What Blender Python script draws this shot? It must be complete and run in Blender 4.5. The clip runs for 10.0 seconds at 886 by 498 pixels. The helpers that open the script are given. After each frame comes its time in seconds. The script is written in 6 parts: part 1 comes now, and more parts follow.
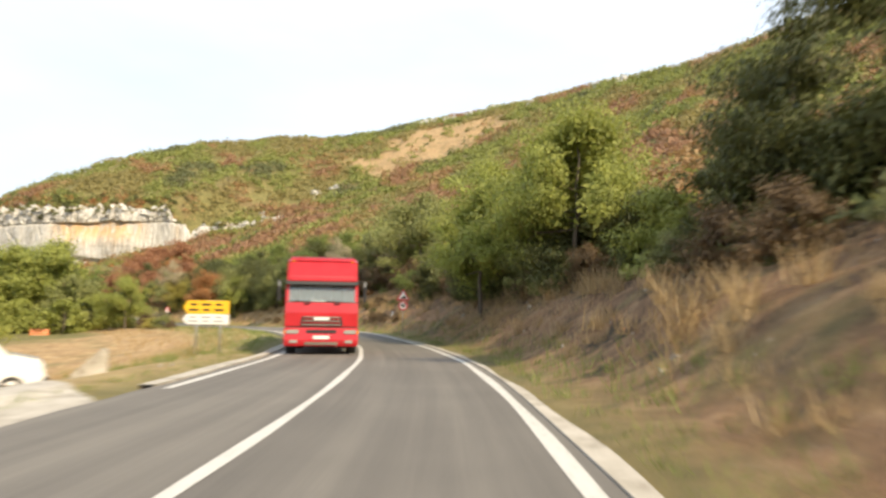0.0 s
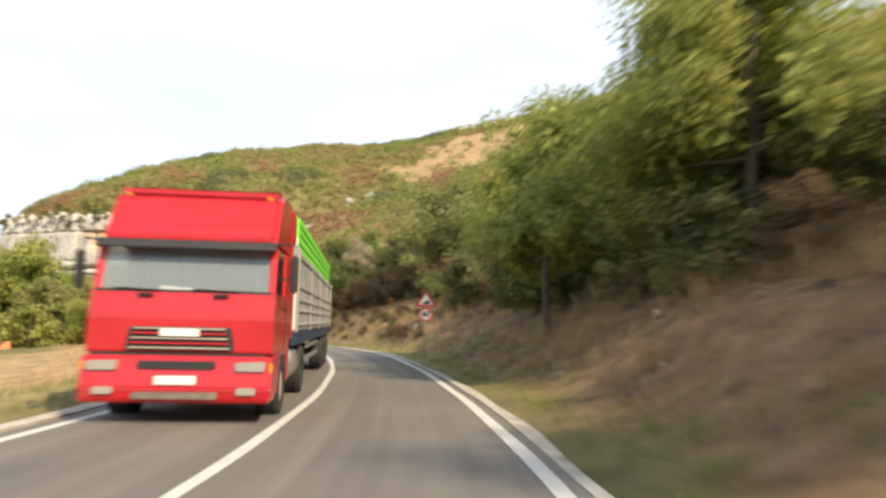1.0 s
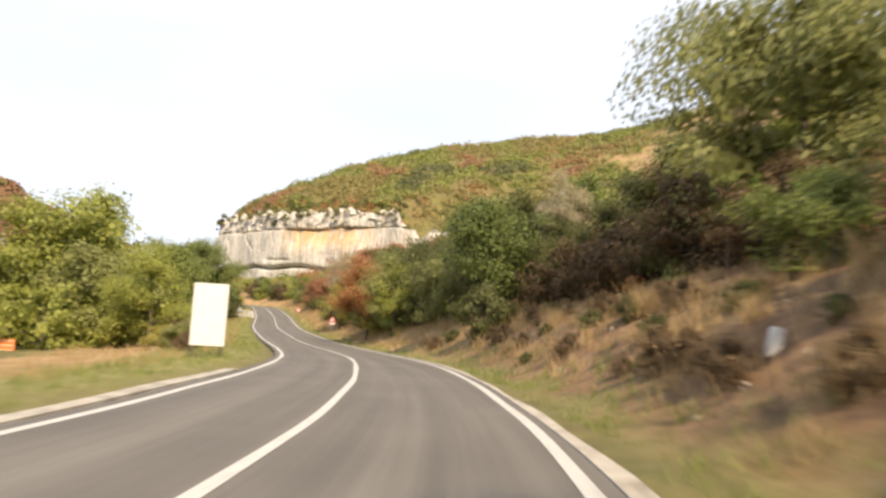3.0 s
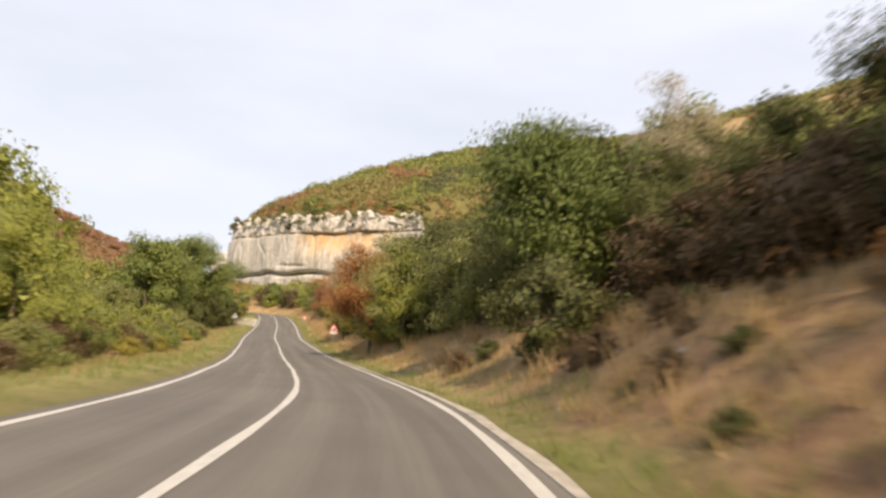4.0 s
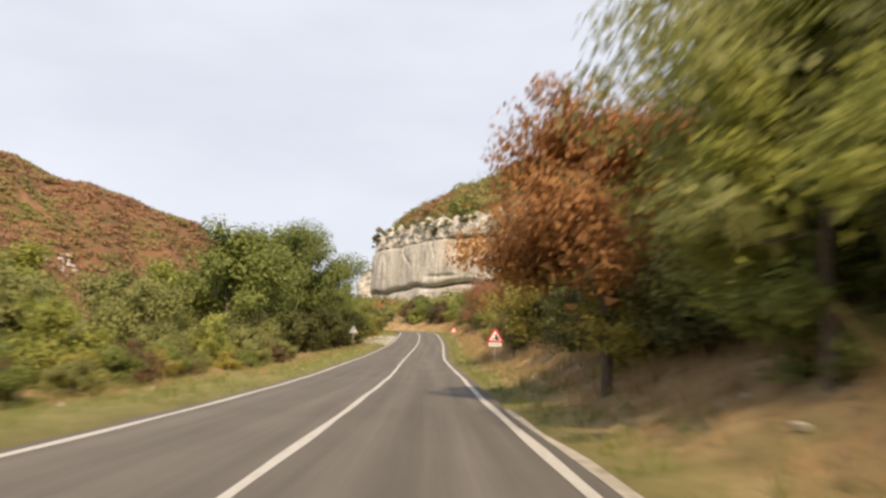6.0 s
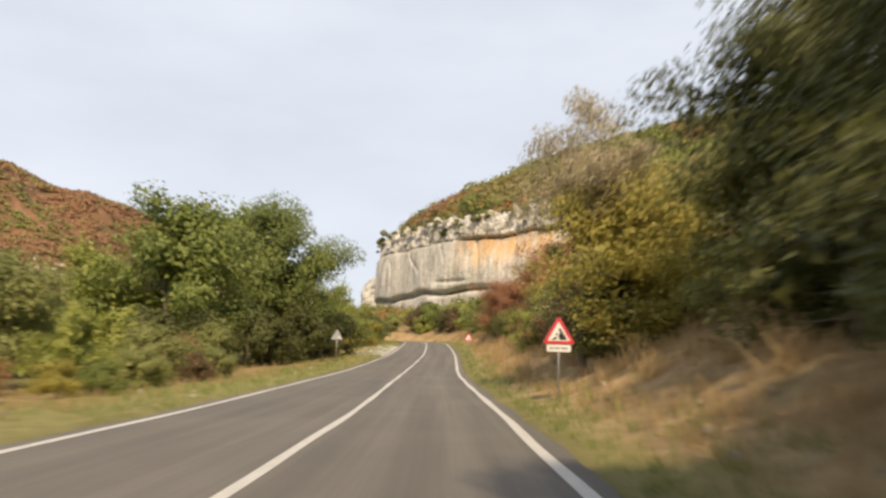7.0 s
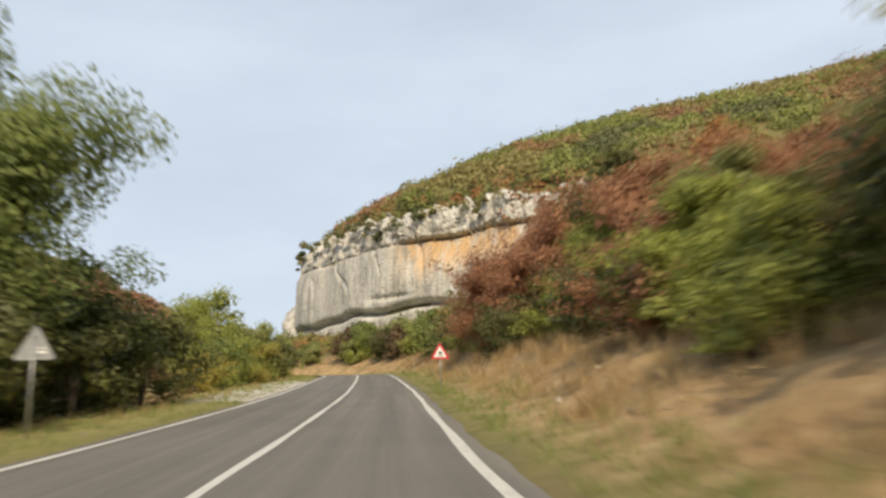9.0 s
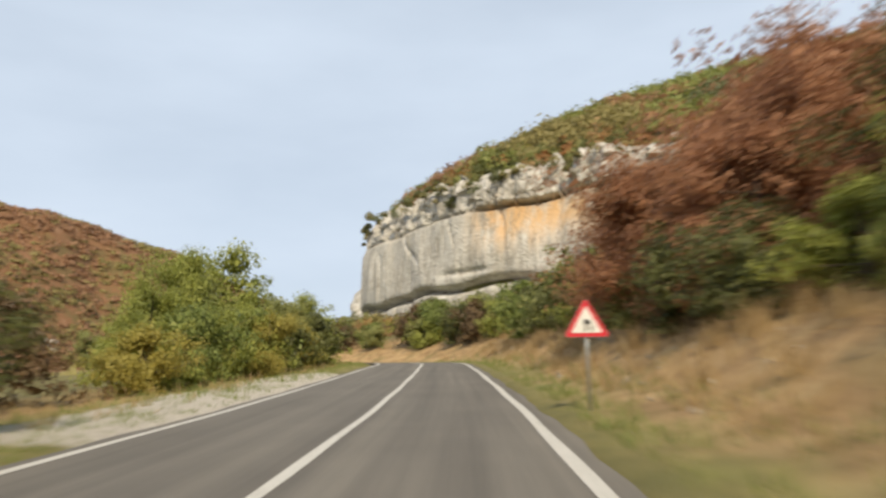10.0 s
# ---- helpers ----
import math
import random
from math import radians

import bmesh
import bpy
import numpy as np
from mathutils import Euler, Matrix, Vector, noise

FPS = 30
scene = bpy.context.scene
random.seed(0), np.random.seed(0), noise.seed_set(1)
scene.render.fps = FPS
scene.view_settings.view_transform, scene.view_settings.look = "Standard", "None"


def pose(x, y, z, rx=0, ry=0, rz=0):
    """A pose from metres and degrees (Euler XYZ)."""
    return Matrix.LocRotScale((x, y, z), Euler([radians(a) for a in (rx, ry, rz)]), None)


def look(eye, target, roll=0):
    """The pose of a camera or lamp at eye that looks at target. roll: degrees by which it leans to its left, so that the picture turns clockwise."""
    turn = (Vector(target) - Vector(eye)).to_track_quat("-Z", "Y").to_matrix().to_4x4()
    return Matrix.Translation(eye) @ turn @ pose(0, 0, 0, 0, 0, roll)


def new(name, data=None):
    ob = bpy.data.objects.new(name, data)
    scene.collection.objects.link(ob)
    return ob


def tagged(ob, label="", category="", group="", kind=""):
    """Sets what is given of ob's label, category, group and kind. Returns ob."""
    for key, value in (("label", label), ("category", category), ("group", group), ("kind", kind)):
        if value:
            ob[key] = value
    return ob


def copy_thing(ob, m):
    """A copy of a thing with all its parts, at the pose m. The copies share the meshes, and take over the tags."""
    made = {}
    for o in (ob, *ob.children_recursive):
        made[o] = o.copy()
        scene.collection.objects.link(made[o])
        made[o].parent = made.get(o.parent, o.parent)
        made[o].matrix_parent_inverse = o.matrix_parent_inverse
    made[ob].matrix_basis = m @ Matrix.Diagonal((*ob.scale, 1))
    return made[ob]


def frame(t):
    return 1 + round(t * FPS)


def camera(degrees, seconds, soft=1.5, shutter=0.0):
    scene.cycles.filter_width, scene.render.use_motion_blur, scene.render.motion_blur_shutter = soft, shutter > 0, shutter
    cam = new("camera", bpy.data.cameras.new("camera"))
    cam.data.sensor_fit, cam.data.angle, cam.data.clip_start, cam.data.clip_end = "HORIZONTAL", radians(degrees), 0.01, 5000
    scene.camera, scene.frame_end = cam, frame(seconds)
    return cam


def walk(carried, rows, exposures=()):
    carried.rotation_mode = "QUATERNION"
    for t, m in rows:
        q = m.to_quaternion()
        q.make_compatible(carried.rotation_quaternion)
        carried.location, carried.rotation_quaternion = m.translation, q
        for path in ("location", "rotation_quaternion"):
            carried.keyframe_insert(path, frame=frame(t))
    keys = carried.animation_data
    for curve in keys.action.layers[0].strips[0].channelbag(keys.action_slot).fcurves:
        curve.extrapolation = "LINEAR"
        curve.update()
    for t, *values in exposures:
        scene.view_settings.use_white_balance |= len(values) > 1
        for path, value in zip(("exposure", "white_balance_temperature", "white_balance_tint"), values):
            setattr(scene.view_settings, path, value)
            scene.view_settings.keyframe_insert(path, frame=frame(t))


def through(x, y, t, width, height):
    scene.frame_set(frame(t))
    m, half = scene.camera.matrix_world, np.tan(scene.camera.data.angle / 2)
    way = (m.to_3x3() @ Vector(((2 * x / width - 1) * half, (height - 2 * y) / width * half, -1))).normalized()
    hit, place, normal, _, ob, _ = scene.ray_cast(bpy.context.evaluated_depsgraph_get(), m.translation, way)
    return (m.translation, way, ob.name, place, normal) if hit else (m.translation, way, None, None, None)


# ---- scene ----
cam = camera(64.4, 10.0, soft=2.6, shutter=0.6)
PATH = [
    (0, (0.000, 0.000, 1.250), (-0.118, 9.963, 2.104), 0.85),
    (0.5, (0.138, 7.035, 1.170), (0.234, 16.990, 2.116), 1.15),
    (1, (-0.191, 14.665, 1.083), (-0.879, 24.586, 2.128), 1.35),
    (1.5, (-0.781, 22.616, 1.005), (-2.410, 32.434, 1.984), 2.23),
    (2, (-1.895, 30.767, 0.859), (-4.222, 40.450, 1.769), 3.61),
    (2.5, (-3.446, 38.865, 0.786), (-6.735, 48.257, 1.769), 2.55),
    (4, (-11.385, 60.999, 0.568), (-15.352, 70.097, 1.791), 3.89),
    (4.5, (-14.924, 68.254, 0.403), (-19.404, 77.104, 1.671), 2.46),
    (5, (-19.256, 75.457, 0.285), (-24.232, 84.028, 1.619), 4.22),
    (5.5, (-24.092, 82.398, 0.123), (-29.717, 90.569, 1.389), 2.63),
    (7, (-39.495, 103.271, -0.271), (-45.426, 111.167, 1.299), 1.49),
    (7.5, (-44.543, 109.986, -0.229), (-50.221, 118.044, 1.451), 0.99),
    (8, (-49.855, 117.037, -0.141), (-55.323, 125.263, 1.422), -2.93),
    (8.5, (-55.496, 124.495, -0.098), (-60.672, 132.826, 1.850), -2.72),
    (9, (-61.369, 132.149, 0.004), (-66.474, 140.500, 2.056), -1.88),
    (9.5, (-67.045, 139.730, 0.368), (-72.367, 147.987, 2.236), -2.39),
    (10, (-72.627, 147.531, 0.854), (-78.632, 155.302, 2.739), -0.94),
]
EXPOSURES = [(0, 0.25, 6500, 7), (2.5, 0.27, 6700, 11), (4.5, -0.12, 7000, 14), (7, -0.20, 6900, 11), (9, -0.35, 6450, 6), (10, -0.36, 6350, 6)]
walk(cam, [(t, look(eye, target, roll)) for t, eye, target, roll in PATH], EXPOSURES)

# ---- light ----
SUN_TO = Vector((0.69, -0.72, 0.85)).normalized()
world = bpy.data.worlds.new("hazy_sky")
scene.world = world
world.use_nodes = True
wn, wl = world.node_tree.nodes, world.node_tree.links
wn.clear()
w_out, w_bg = wn.new("ShaderNodeOutputWorld"), wn.new("ShaderNodeBackground")
w_sky = wn.new("ShaderNodeTexSky")
w_sky.sky_type, w_sky.sun_disc = "NISHITA", False
w_sky.sun_elevation = math.asin(SUN_TO.z)
w_sky.sun_rotation = math.atan2(SUN_TO.x, SUN_TO.y)
w_sky.air_density, w_sky.dust_density, w_sky.ozone_density = 1.0, 2.5, 1.5
w_co, w_map, w_cloud = wn.new("ShaderNodeTexCoord"), wn.new("ShaderNodeMapping"), wn.new("ShaderNodeTexNoise")
w_map.inputs["Scale"].default_value = (1.6, 1.6, 5.0)
w_cloud.inputs["Scale"].default_value, w_cloud.inputs["Detail"].default_value = 1.3, 5.0
w_ramp = wn.new("ShaderNodeMapRange")
for k, v in zip(("From Min", "From Max", "To Min", "To Max"), (0.3, 0.7, 0.76, 0.96)):
    w_ramp.inputs[k].default_value = v
w_mix = wn.new("ShaderNodeMix")
w_mix.data_type = "RGBA"
w_mix.inputs["B"].default_value = (9.6, 10.5, 12.1, 1)
w_bg.inputs["Strength"].default_value = 0.1
wl.new(w_co.outputs["Generated"], w_map.inputs["Vector"])
wl.new(w_map.outputs["Vector"], w_cloud.inputs["Vector"])
wl.new(w_cloud.outputs["Fac"], w_ramp.inputs["Value"])
# the haze thins out overhead
w_xyz, w_thin, w_mul = wn.new("ShaderNodeSeparateXYZ"), wn.new("ShaderNodeMapRange"), wn.new("ShaderNodeMath")
for k, v in zip(("From Min", "From Max", "To Min", "To Max"), (0.45, 0.95, 1.0, 0.35)):
    w_thin.inputs[k].default_value = v
w_mul.operation = "MULTIPLY"
wl.new(w_co.outputs["Generated"], w_xyz.inputs["Vector"])
wl.new(w_xyz.outputs["Z"], w_thin.inputs["Value"])
wl.new(w_ramp.outputs["Result"], w_mul.inputs[0])
wl.new(w_thin.outputs["Result"], w_mul.inputs[1])
wl.new(w_mul.outputs["Value"], w_mix.inputs["Factor"])
wl.new(w_sky.outputs["Color"], w_mix.inputs["A"])
wl.new(w_mix.outputs["Result"], w_bg.inputs["Color"])
wl.new(w_bg.outputs["Background"], w_out.inputs["Surface"])

sun_data = bpy.data.lights.new("sun", "SUN")
sun_data.energy, sun_data.angle, sun_data.color = 5.0, radians(1.5), (1.0, 0.80, 0.55)
sun = new("sun", sun_data)
sun.matrix_world = look(SUN_TO * 300, (0, 0, 0))

# ---- materials ----
class Nodes:
    """A small wrapper to write node materials in few lines."""

    def __init__(self, name):
        self.mat = bpy.data.materials.new(name)
        self.mat.use_nodes = True
        self.tree = self.mat.node_tree
        self.tree.nodes.clear()
        self.out = self.tree.nodes.new("ShaderNodeOutputMaterial")

    def add(self, kind, **inputs):
        n = self.tree.nodes.new("ShaderNode" + kind)
        for k, v in inputs.items():
            self.put(n, k.replace("_", " "), v)
        return n

    def put(self, n, key, v):
        if isinstance(v, bpy.types.NodeSocket):
            self.tree.links.new(v, n.inputs[key])
        else:
            n.inputs[key].default_value = v

    def place(self):
        return self.add("TexCoord").outputs["Object"]

    def scaled(self, vec, sx, sy, sz):
        m = self.add("Mapping", Vector=vec)
        m.inputs["Scale"].default_value = (sx, sy, sz)
        return m.outputs["Vector"]

    def noise(self, vec, scale, detail=4.0, rough=0.55):
        return self.add("TexNoise", Vector=vec, Scale=scale, Detail=detail, Roughness=rough).outputs["Fac"]

    def ramp(self, fac, stops):
        r = self.add("ValToRGB", Fac=fac)
        e = r.color_ramp.elements
        while len(e) < len(stops):
            e.new(0.5)
        for el, (p, c) in zip(e, stops):
            el.position, el.color = p, (*c, 1) if len(c) == 3 else c
        return r.outputs["Color"]

    def mix(self, fac, a, b, kind="MIX"):
        m = self.tree.nodes.new("ShaderNodeMix")
        m.data_type, m.blend_type = "RGBA", kind
        self.put(m, 0, fac)
        for i, v in ((6, a), (7, b)):
            self.put(m, i, (*v, 1) if isinstance(v, tuple) and len(v) == 3 else v)
        return m.outputs[2]

    def maths(self, op, a, b=0.0):
        m = self.tree.nodes.new("ShaderNodeMath")
        m.operation = op
        self.put(m, 0, a), self.put(m, 1, b)
        return m.outputs[0]

    def bump(self, height, strength, distance):
        return self.add("Bump", Height=height, Strength=strength, Distance=distance).outputs["Normal"]

    def surface(self, color, rough=0.8, metal=0.0, normal=None, **more):
        p = self.add("BsdfPrincipled", Roughness=rough, Metallic=metal, **more)
        self.put(p, "Base Color", (*color, 1) if isinstance(color, tuple) and len(color) == 3 else color)
        if normal is not None:
            self.put(p, "Normal", normal)
        self.tree.links.new(p.outputs[0], self.out.inputs[0])
        return self.mat


def plain(name, color, rough=0.6, metal=0.0, vary=0.12, scale=3.0, bump=0.0, **more):
    """Paint, plastic or metal with slight dirt at two scales."""
    n = Nodes(name)
    at = n.place()
    lo = tuple(c * (1 - vary * 1.6) for c in color)
    hi = tuple(min(1.0, c * (1 + vary)) for c in color)
    col = n.ramp(n.noise(at, scale, 6, 0.65), [(0.3, lo), (0.7, hi)])
    r = n.add("MapRange", Value=n.noise(at, scale * 4, 3), To_Min=max(0.02, rough - 0.1), To_Max=min(1.0, rough + 0.12)).outputs[0]
    return n.surface(col, r, metal, n.bump(n.noise(at, scale * 12, 3), bump, 0.01) if bump else None, **more)


def leaf_material(name, low, high, through=0.32, grain=0.45, patch=0.45):
    """Leaves: a hue of its own for each leaf, and light that comes through them."""
    n = Nodes(name)
    geo, at = n.add("NewGeometry"), n.place()
    f = n.maths("ADD", n.maths("MULTIPLY", geo.outputs["Random Per Island"], grain), n.maths("MULTIPLY", n.noise(geo.outputs["Position"], patch, 3), 1.05 - grain))
    col = n.ramp(f, [(0.1, low), (0.85, high)])
    d = n.add("BsdfPrincipled", Roughness=0.6)
    n.put(d, "Base Color", col)
    t = n.add("BsdfTranslucent", Color=n.mix(0.4, col, (*[min(1, c * 1.3) for c in high],)))
    m = n.add("MixShader", Fac=through)
    n.tree.links.new(d.outputs[0], m.inputs[1])
    n.tree.links.new(t.outputs[0], m.inputs[2])
    n.tree.links.new(m.outputs[0], n.out.inputs[0])
    return n.mat


LEAF_GREEN = leaf_material("leaf_green", (0.115, 0.15, 0.034), (0.46, 0.485, 0.115))
LEAF_BROWN = leaf_material("leaf_dull_brown", (0.07, 0.048, 0.026), (0.23, 0.155, 0.075), 0.2)
LEAF_MID = leaf_material("leaf_mid_green", (0.08, 0.115, 0.03), (0.32, 0.375, 0.10))
LEAF_DARK = leaf_material("leaf_dark_green", (0.04, 0.05, 0.015), (0.165, 0.178, 0.05), 0.2)
LEAF_PINE = leaf_material("leaf_fresh_dark_green", (0.045, 0.075, 0.018), (0.215, 0.27, 0.07), 0.25)
LEAF_BIG = leaf_material("leaf_deep_green", (0.07, 0.105, 0.032), (0.31, 0.365, 0.11))
LEAF_OLIVE = leaf_material("leaf_olive", (0.125, 0.142, 0.045), (0.38, 0.395, 0.14))
LEAF_YELLOW = leaf_material("leaf_yellow_green", (0.20, 0.185, 0.04), (0.52, 0.455, 0.11))
LEAF_LIME = leaf_material("leaf_lime_green", (0.16, 0.19, 0.035), (0.46, 0.49, 0.11))
LEAF_RED = leaf_material("leaf_red_brown", (0.25, 0.115, 0.058), (0.50, 0.265, 0.14))
LEAF_ORANGE = leaf_material("leaf_orange_brown", (0.25, 0.125, 0.045), (0.56, 0.29, 0.11))
LEAF_PALE = leaf_material("leaf_pale_twig", (0.32, 0.27, 0.17), (0.60, 0.53, 0.36))
# scrub on the far slopes: distance haze is put into these paler, softer hues
HILL_GREEN = leaf_material("hill_green", (0.15, 0.18, 0.05), (0.36, 0.385, 0.105), 0.32, 0.14, 0.2)
HILL_DARK = leaf_material("hill_dark_green", (0.09, 0.105, 0.045), (0.22, 0.235, 0.10), 0.32, 0.14, 0.2)
HILL_OLIVE = leaf_material("hill_olive", (0.20, 0.175, 0.065), (0.40, 0.345, 0.13), 0.32, 0.14, 0.2)
HILL_RED = leaf_material("hill_red_brown", (0.26, 0.145, 0.08), (0.43, 0.26, 0.15), 0.32, 0.14, 0.2)
HILL_ORANGE = leaf_material("hill_orange_brown", (0.27, 0.165, 0.075), (0.47, 0.31, 0.14), 0.32, 0.14, 0.2)
GRASS_DRY = leaf_material("grass_dry", (0.27, 0.175, 0.075), (0.56, 0.42, 0.22), 0.25)
GRASS_GREEN = leaf_material("grass_green", (0.10, 0.14, 0.03), (0.28, 0.32, 0.09), 0.25)


def bark_material():
    n = Nodes("bark")
    at = n.place()
    f = n.noise(n.scaled(at, 6, 6, 1.2), 3.0, 8, 0.7)
    col = n.ramp(f, [(0.3, (0.05, 0.04, 0.03)), (0.6, (0.16, 0.13, 0.10)), (0.8, (0.26, 0.23, 0.19))])
    return n.surface(col, 0.9, 0, n.bump(f, 0.8, 0.03))


def ground_material():
    """Dry soil, stubble and scrub in patches of two sizes, with pale stony spots."""
    n = Nodes("dry_ground")
    at = n.place()
    patch, fine = n.noise(at, 0.055, 6, 0.6), n.noise(at, 1.7, 8, 0.7)
    soil = n.ramp(fine, [(0.25, (0.09, 0.058, 0.033)), (0.5, (0.20, 0.13, 0.07)), (0.75, (0.36, 0.25, 0.14))])
    scrub = n.ramp(n.noise(at, 0.8, 8, 0.7), [(0.3, (0.095, 0.098, 0.034)), (0.55, (0.20, 0.18, 0.065)), (0.8, (0.32, 0.245, 0.11))])
    col = n.mix(n.ramp(patch, [(0.26, (0, 0, 0)), (0.44, (1, 1, 1))]), soil, scrub)
    rust = n.add("Attribute")
    rust.attribute_name = "rust"
    col = n.mix(n.maths("MULTIPLY", rust.outputs["Fac"], 0.85), col, n.ramp(n.noise(at, 0.07, 10, 0.76), [(0.34, (0.085, 0.085, 0.03)), (0.45, (0.17, 0.115, 0.05)), (0.54, (0.25, 0.115, 0.06)), (0.72, (0.36, 0.23, 0.15))]))
    straw = n.ramp(n.noise(at, 1.1, 9, 0.72), [(0.28, (0.20, 0.12, 0.06)), (0.5, (0.43, 0.29, 0.145)), (0.72, (0.60, 0.45, 0.25))])
    earth = n.ramp(n.noise(at, 1.3, 9, 0.72), [(0.28, (0.085, 0.053, 0.032)), (0.5, (0.26, 0.155, 0.082)), (0.75, (0.48, 0.33, 0.185))])
    litter = n.noise(at, 0.45, 8, 0.75)
    earth = n.mix(n.ramp(litter, [(0.52, (0, 0, 0)), (0.62, (1, 1, 1))]), earth, n.ramp(n.noise(at, 5.0, 5, 0.8), [(0.35, (0.13, 0.07, 0.03)), (0.6, (0.36, 0.21, 0.10))]))
    earth = n.mix(n.ramp(litter, [(0.36, (1, 1, 1)), (0.44, (0, 0, 0))]), earth, (0.055, 0.045, 0.024))
    brown = n.add("Attribute")
    brown.attribute_name = "brown"
    verge = n.mix(brown.outputs["Fac"], straw, earth)
    dry = n.add("Attribute")
    dry.attribute_name = "dry"
    tuft = n.ramp(n.noise(at, 0.35, 6, 0.6), [(0.52, (0, 0, 0)), (0.66, (1, 1, 1))])
    lush = n.add("Attribute")
    lush.attribute_name = "lush"
    verge = n.mix(n.maths("MULTIPLY", tuft, 0.5), verge, (0.13, 0.14, 0.045))
    verge = n.mix(n.maths("MULTIPLY", lush.outputs["Fac"], 0.75), verge, n.ramp(n.noise(at, 2.5, 6, 0.7), [(0.3, (0.14, 0.165, 0.04)), (0.7, (0.36, 0.35, 0.11))]))
    col = n.mix(dry.outputs["Fac"], col, verge)
    worn = n.add("Attribute")
    worn.attribute_name = "gravel"
    bare = n.ramp(n.maths("ADD", n.maths("MULTIPLY", worn.outputs["Fac"], 0.6), n.maths("MULTIPLY", n.noise(at, 0.8, 7, 0.7), 0.6)), [(0.56, (0, 0, 0)), (0.66, (1, 1, 1))])
    col = n.mix(bare, col, n.ramp(n.noise(at, 14, 6, 0.8), [(0.3, (0.28, 0.24, 0.19)), (0.5, (0.56, 0.52, 0.45)), (0.7, (0.74, 0.70, 0.62))]))
    stone = n.ramp(n.noise(at, 0.5, 9, 0.75), [(0.64, (0, 0, 0)), (0.70, (1, 1, 1))])
    col = n.mix(n.maths("MULTIPLY", stone, 0.7), col, (0.52, 0.45, 0.36))
    return n.surface(col, 0.95, 0, n.bump(n.noise(at, 3.0, 9, 0.75), 0.7, 0.15))


def asphalt_material():
    n = Nodes("asphalt")
    at = n.place()
    grain, wear = n.noise(at, 60, 3, 0.8), n.noise(n.scaled(at, 1, 1, 1), 0.35, 6, 0.6)
    base = n.ramp(grain, [(0.3, (0.085, 0.078, 0.069)), (0.7, (0.185, 0.172, 0.152))])
    col = n.mix(n.maths("MULTIPLY", n.ramp(wear, [(0.4, (0, 0, 0)), (0.65, (1, 1, 1))]), 0.5), base, (0.225, 0.208, 0.180))
    lane = n.add("Attribute")
    lane.attribute_name = "lane"
    tracks = n.noise(n.scaled(lane.outputs["Vector"], 1.0, 0.02, 1.0), 1.6, 6, 0.6)
    col = n.mix(0.55, col, n.ramp(tracks, [(0.3, (0.095, 0.089, 0.08)), (0.5, (0.165, 0.153, 0.135)), (0.7, (0.25, 0.232, 0.20))]))
    return n.surface(col, 0.85, 0, n.bump(grain, 0.3, 0.01))


def line_material():
    n = Nodes("worn_white_road_paint")
    at = n.place()
    f = n.noise(at, 7, 8, 0.75)
    return n.surface(n.ramp(f, [(0.28, (0.28, 0.27, 0.245)), (0.47, (0.60, 0.59, 0.55)), (0.8, (0.70, 0.69, 0.66))]), 0.7)


def concrete_material():
    n = Nodes("pale_concrete")
    at = n.place()
    f = n.noise(at, 2.5, 9, 0.7)
    return n.surface(n.ramp(f, [(0.34, (0.24, 0.21, 0.165)), (0.48, (0.44, 0.405, 0.34)), (0.70, (0.62, 0.585, 0.52))]), 0.9, 0, n.bump(f, 0.4, 0.03))


def limestone_material():
    """Pale limestone with upright grey streaks and ochre stains."""
    n = Nodes("limestone")
    at = n.place()
    streak = n.noise(n.scaled(at, 0.5, 0.5, 0.09), 1.0, 7, 0.65)
    fine = n.noise(at, 0.9, 9, 0.7)
    col = n.ramp(streak, [(0.26, (0.27, 0.26, 0.24)), (0.40, (0.51, 0.50, 0.465)), (0.58, (0.69, 0.68, 0.64)), (0.78, (0.43, 0.425, 0.40))])
    col = n.mix(n.maths("MULTIPLY", n.ramp(fine, [(0.35, (1, 1, 1)), (0.6, (0, 0, 0))]), 0.45), col, (0.36, 0.32, 0.27))
    ochre = n.noise(n.scaled(at, 0.09, 0.09, 0.03), 1.0, 5, 0.6)
    col = n.mix(n.maths("MULTIPLY", n.ramp(ochre, [(0.58, (0, 0, 0)), (0.68, (1, 1, 1))]), 0.5), col, (0.60, 0.45, 0.28))
    stain = n.add("Attribute")
    stain.attribute_name = "stain"
    run = n.ramp(n.noise(n.scaled(at, 0.6, 0.6, 0.07), 1.0, 6, 0.65), [(0.36, (0, 0, 0)), (0.55, (1, 1, 1))])
    col = n.mix(n.maths("MULTIPLY", n.maths("MULTIPLY", stain.outputs["Fac"], run), 0.9), col, (0.66, 0.42, 0.20))
    bed = n.noise(n.scaled(at, 0.03, 0.03, 0.9), 1.0, 6, 0.7)
    col = n.mix(n.maths("MULTIPLY", n.ramp(bed, [(0.32, (1, 1, 1)), (0.40, (0, 0, 0))]), 0.55), col, (0.24, 0.21, 0.18))
    crack = n.ramp(n.noise(n.scaled(at, 0.3, 0.3, 0.045), 1.0, 4, 0.6), [(0.478, (0, 0, 0)), (0.5, (1, 1, 1)), (0.522, (0, 0, 0))])
    col = n.mix(n.maths("MULTIPLY", crack, 0.5), col, (0.23, 0.20, 0.165))
    relief = n.maths("SUBTRACT", n.maths("ADD", fine, bed), n.maths("MULTIPLY", crack, 0.5))
    return n.surface(col, 0.95, 0, n.bump(relief, 0.45, 0.4))


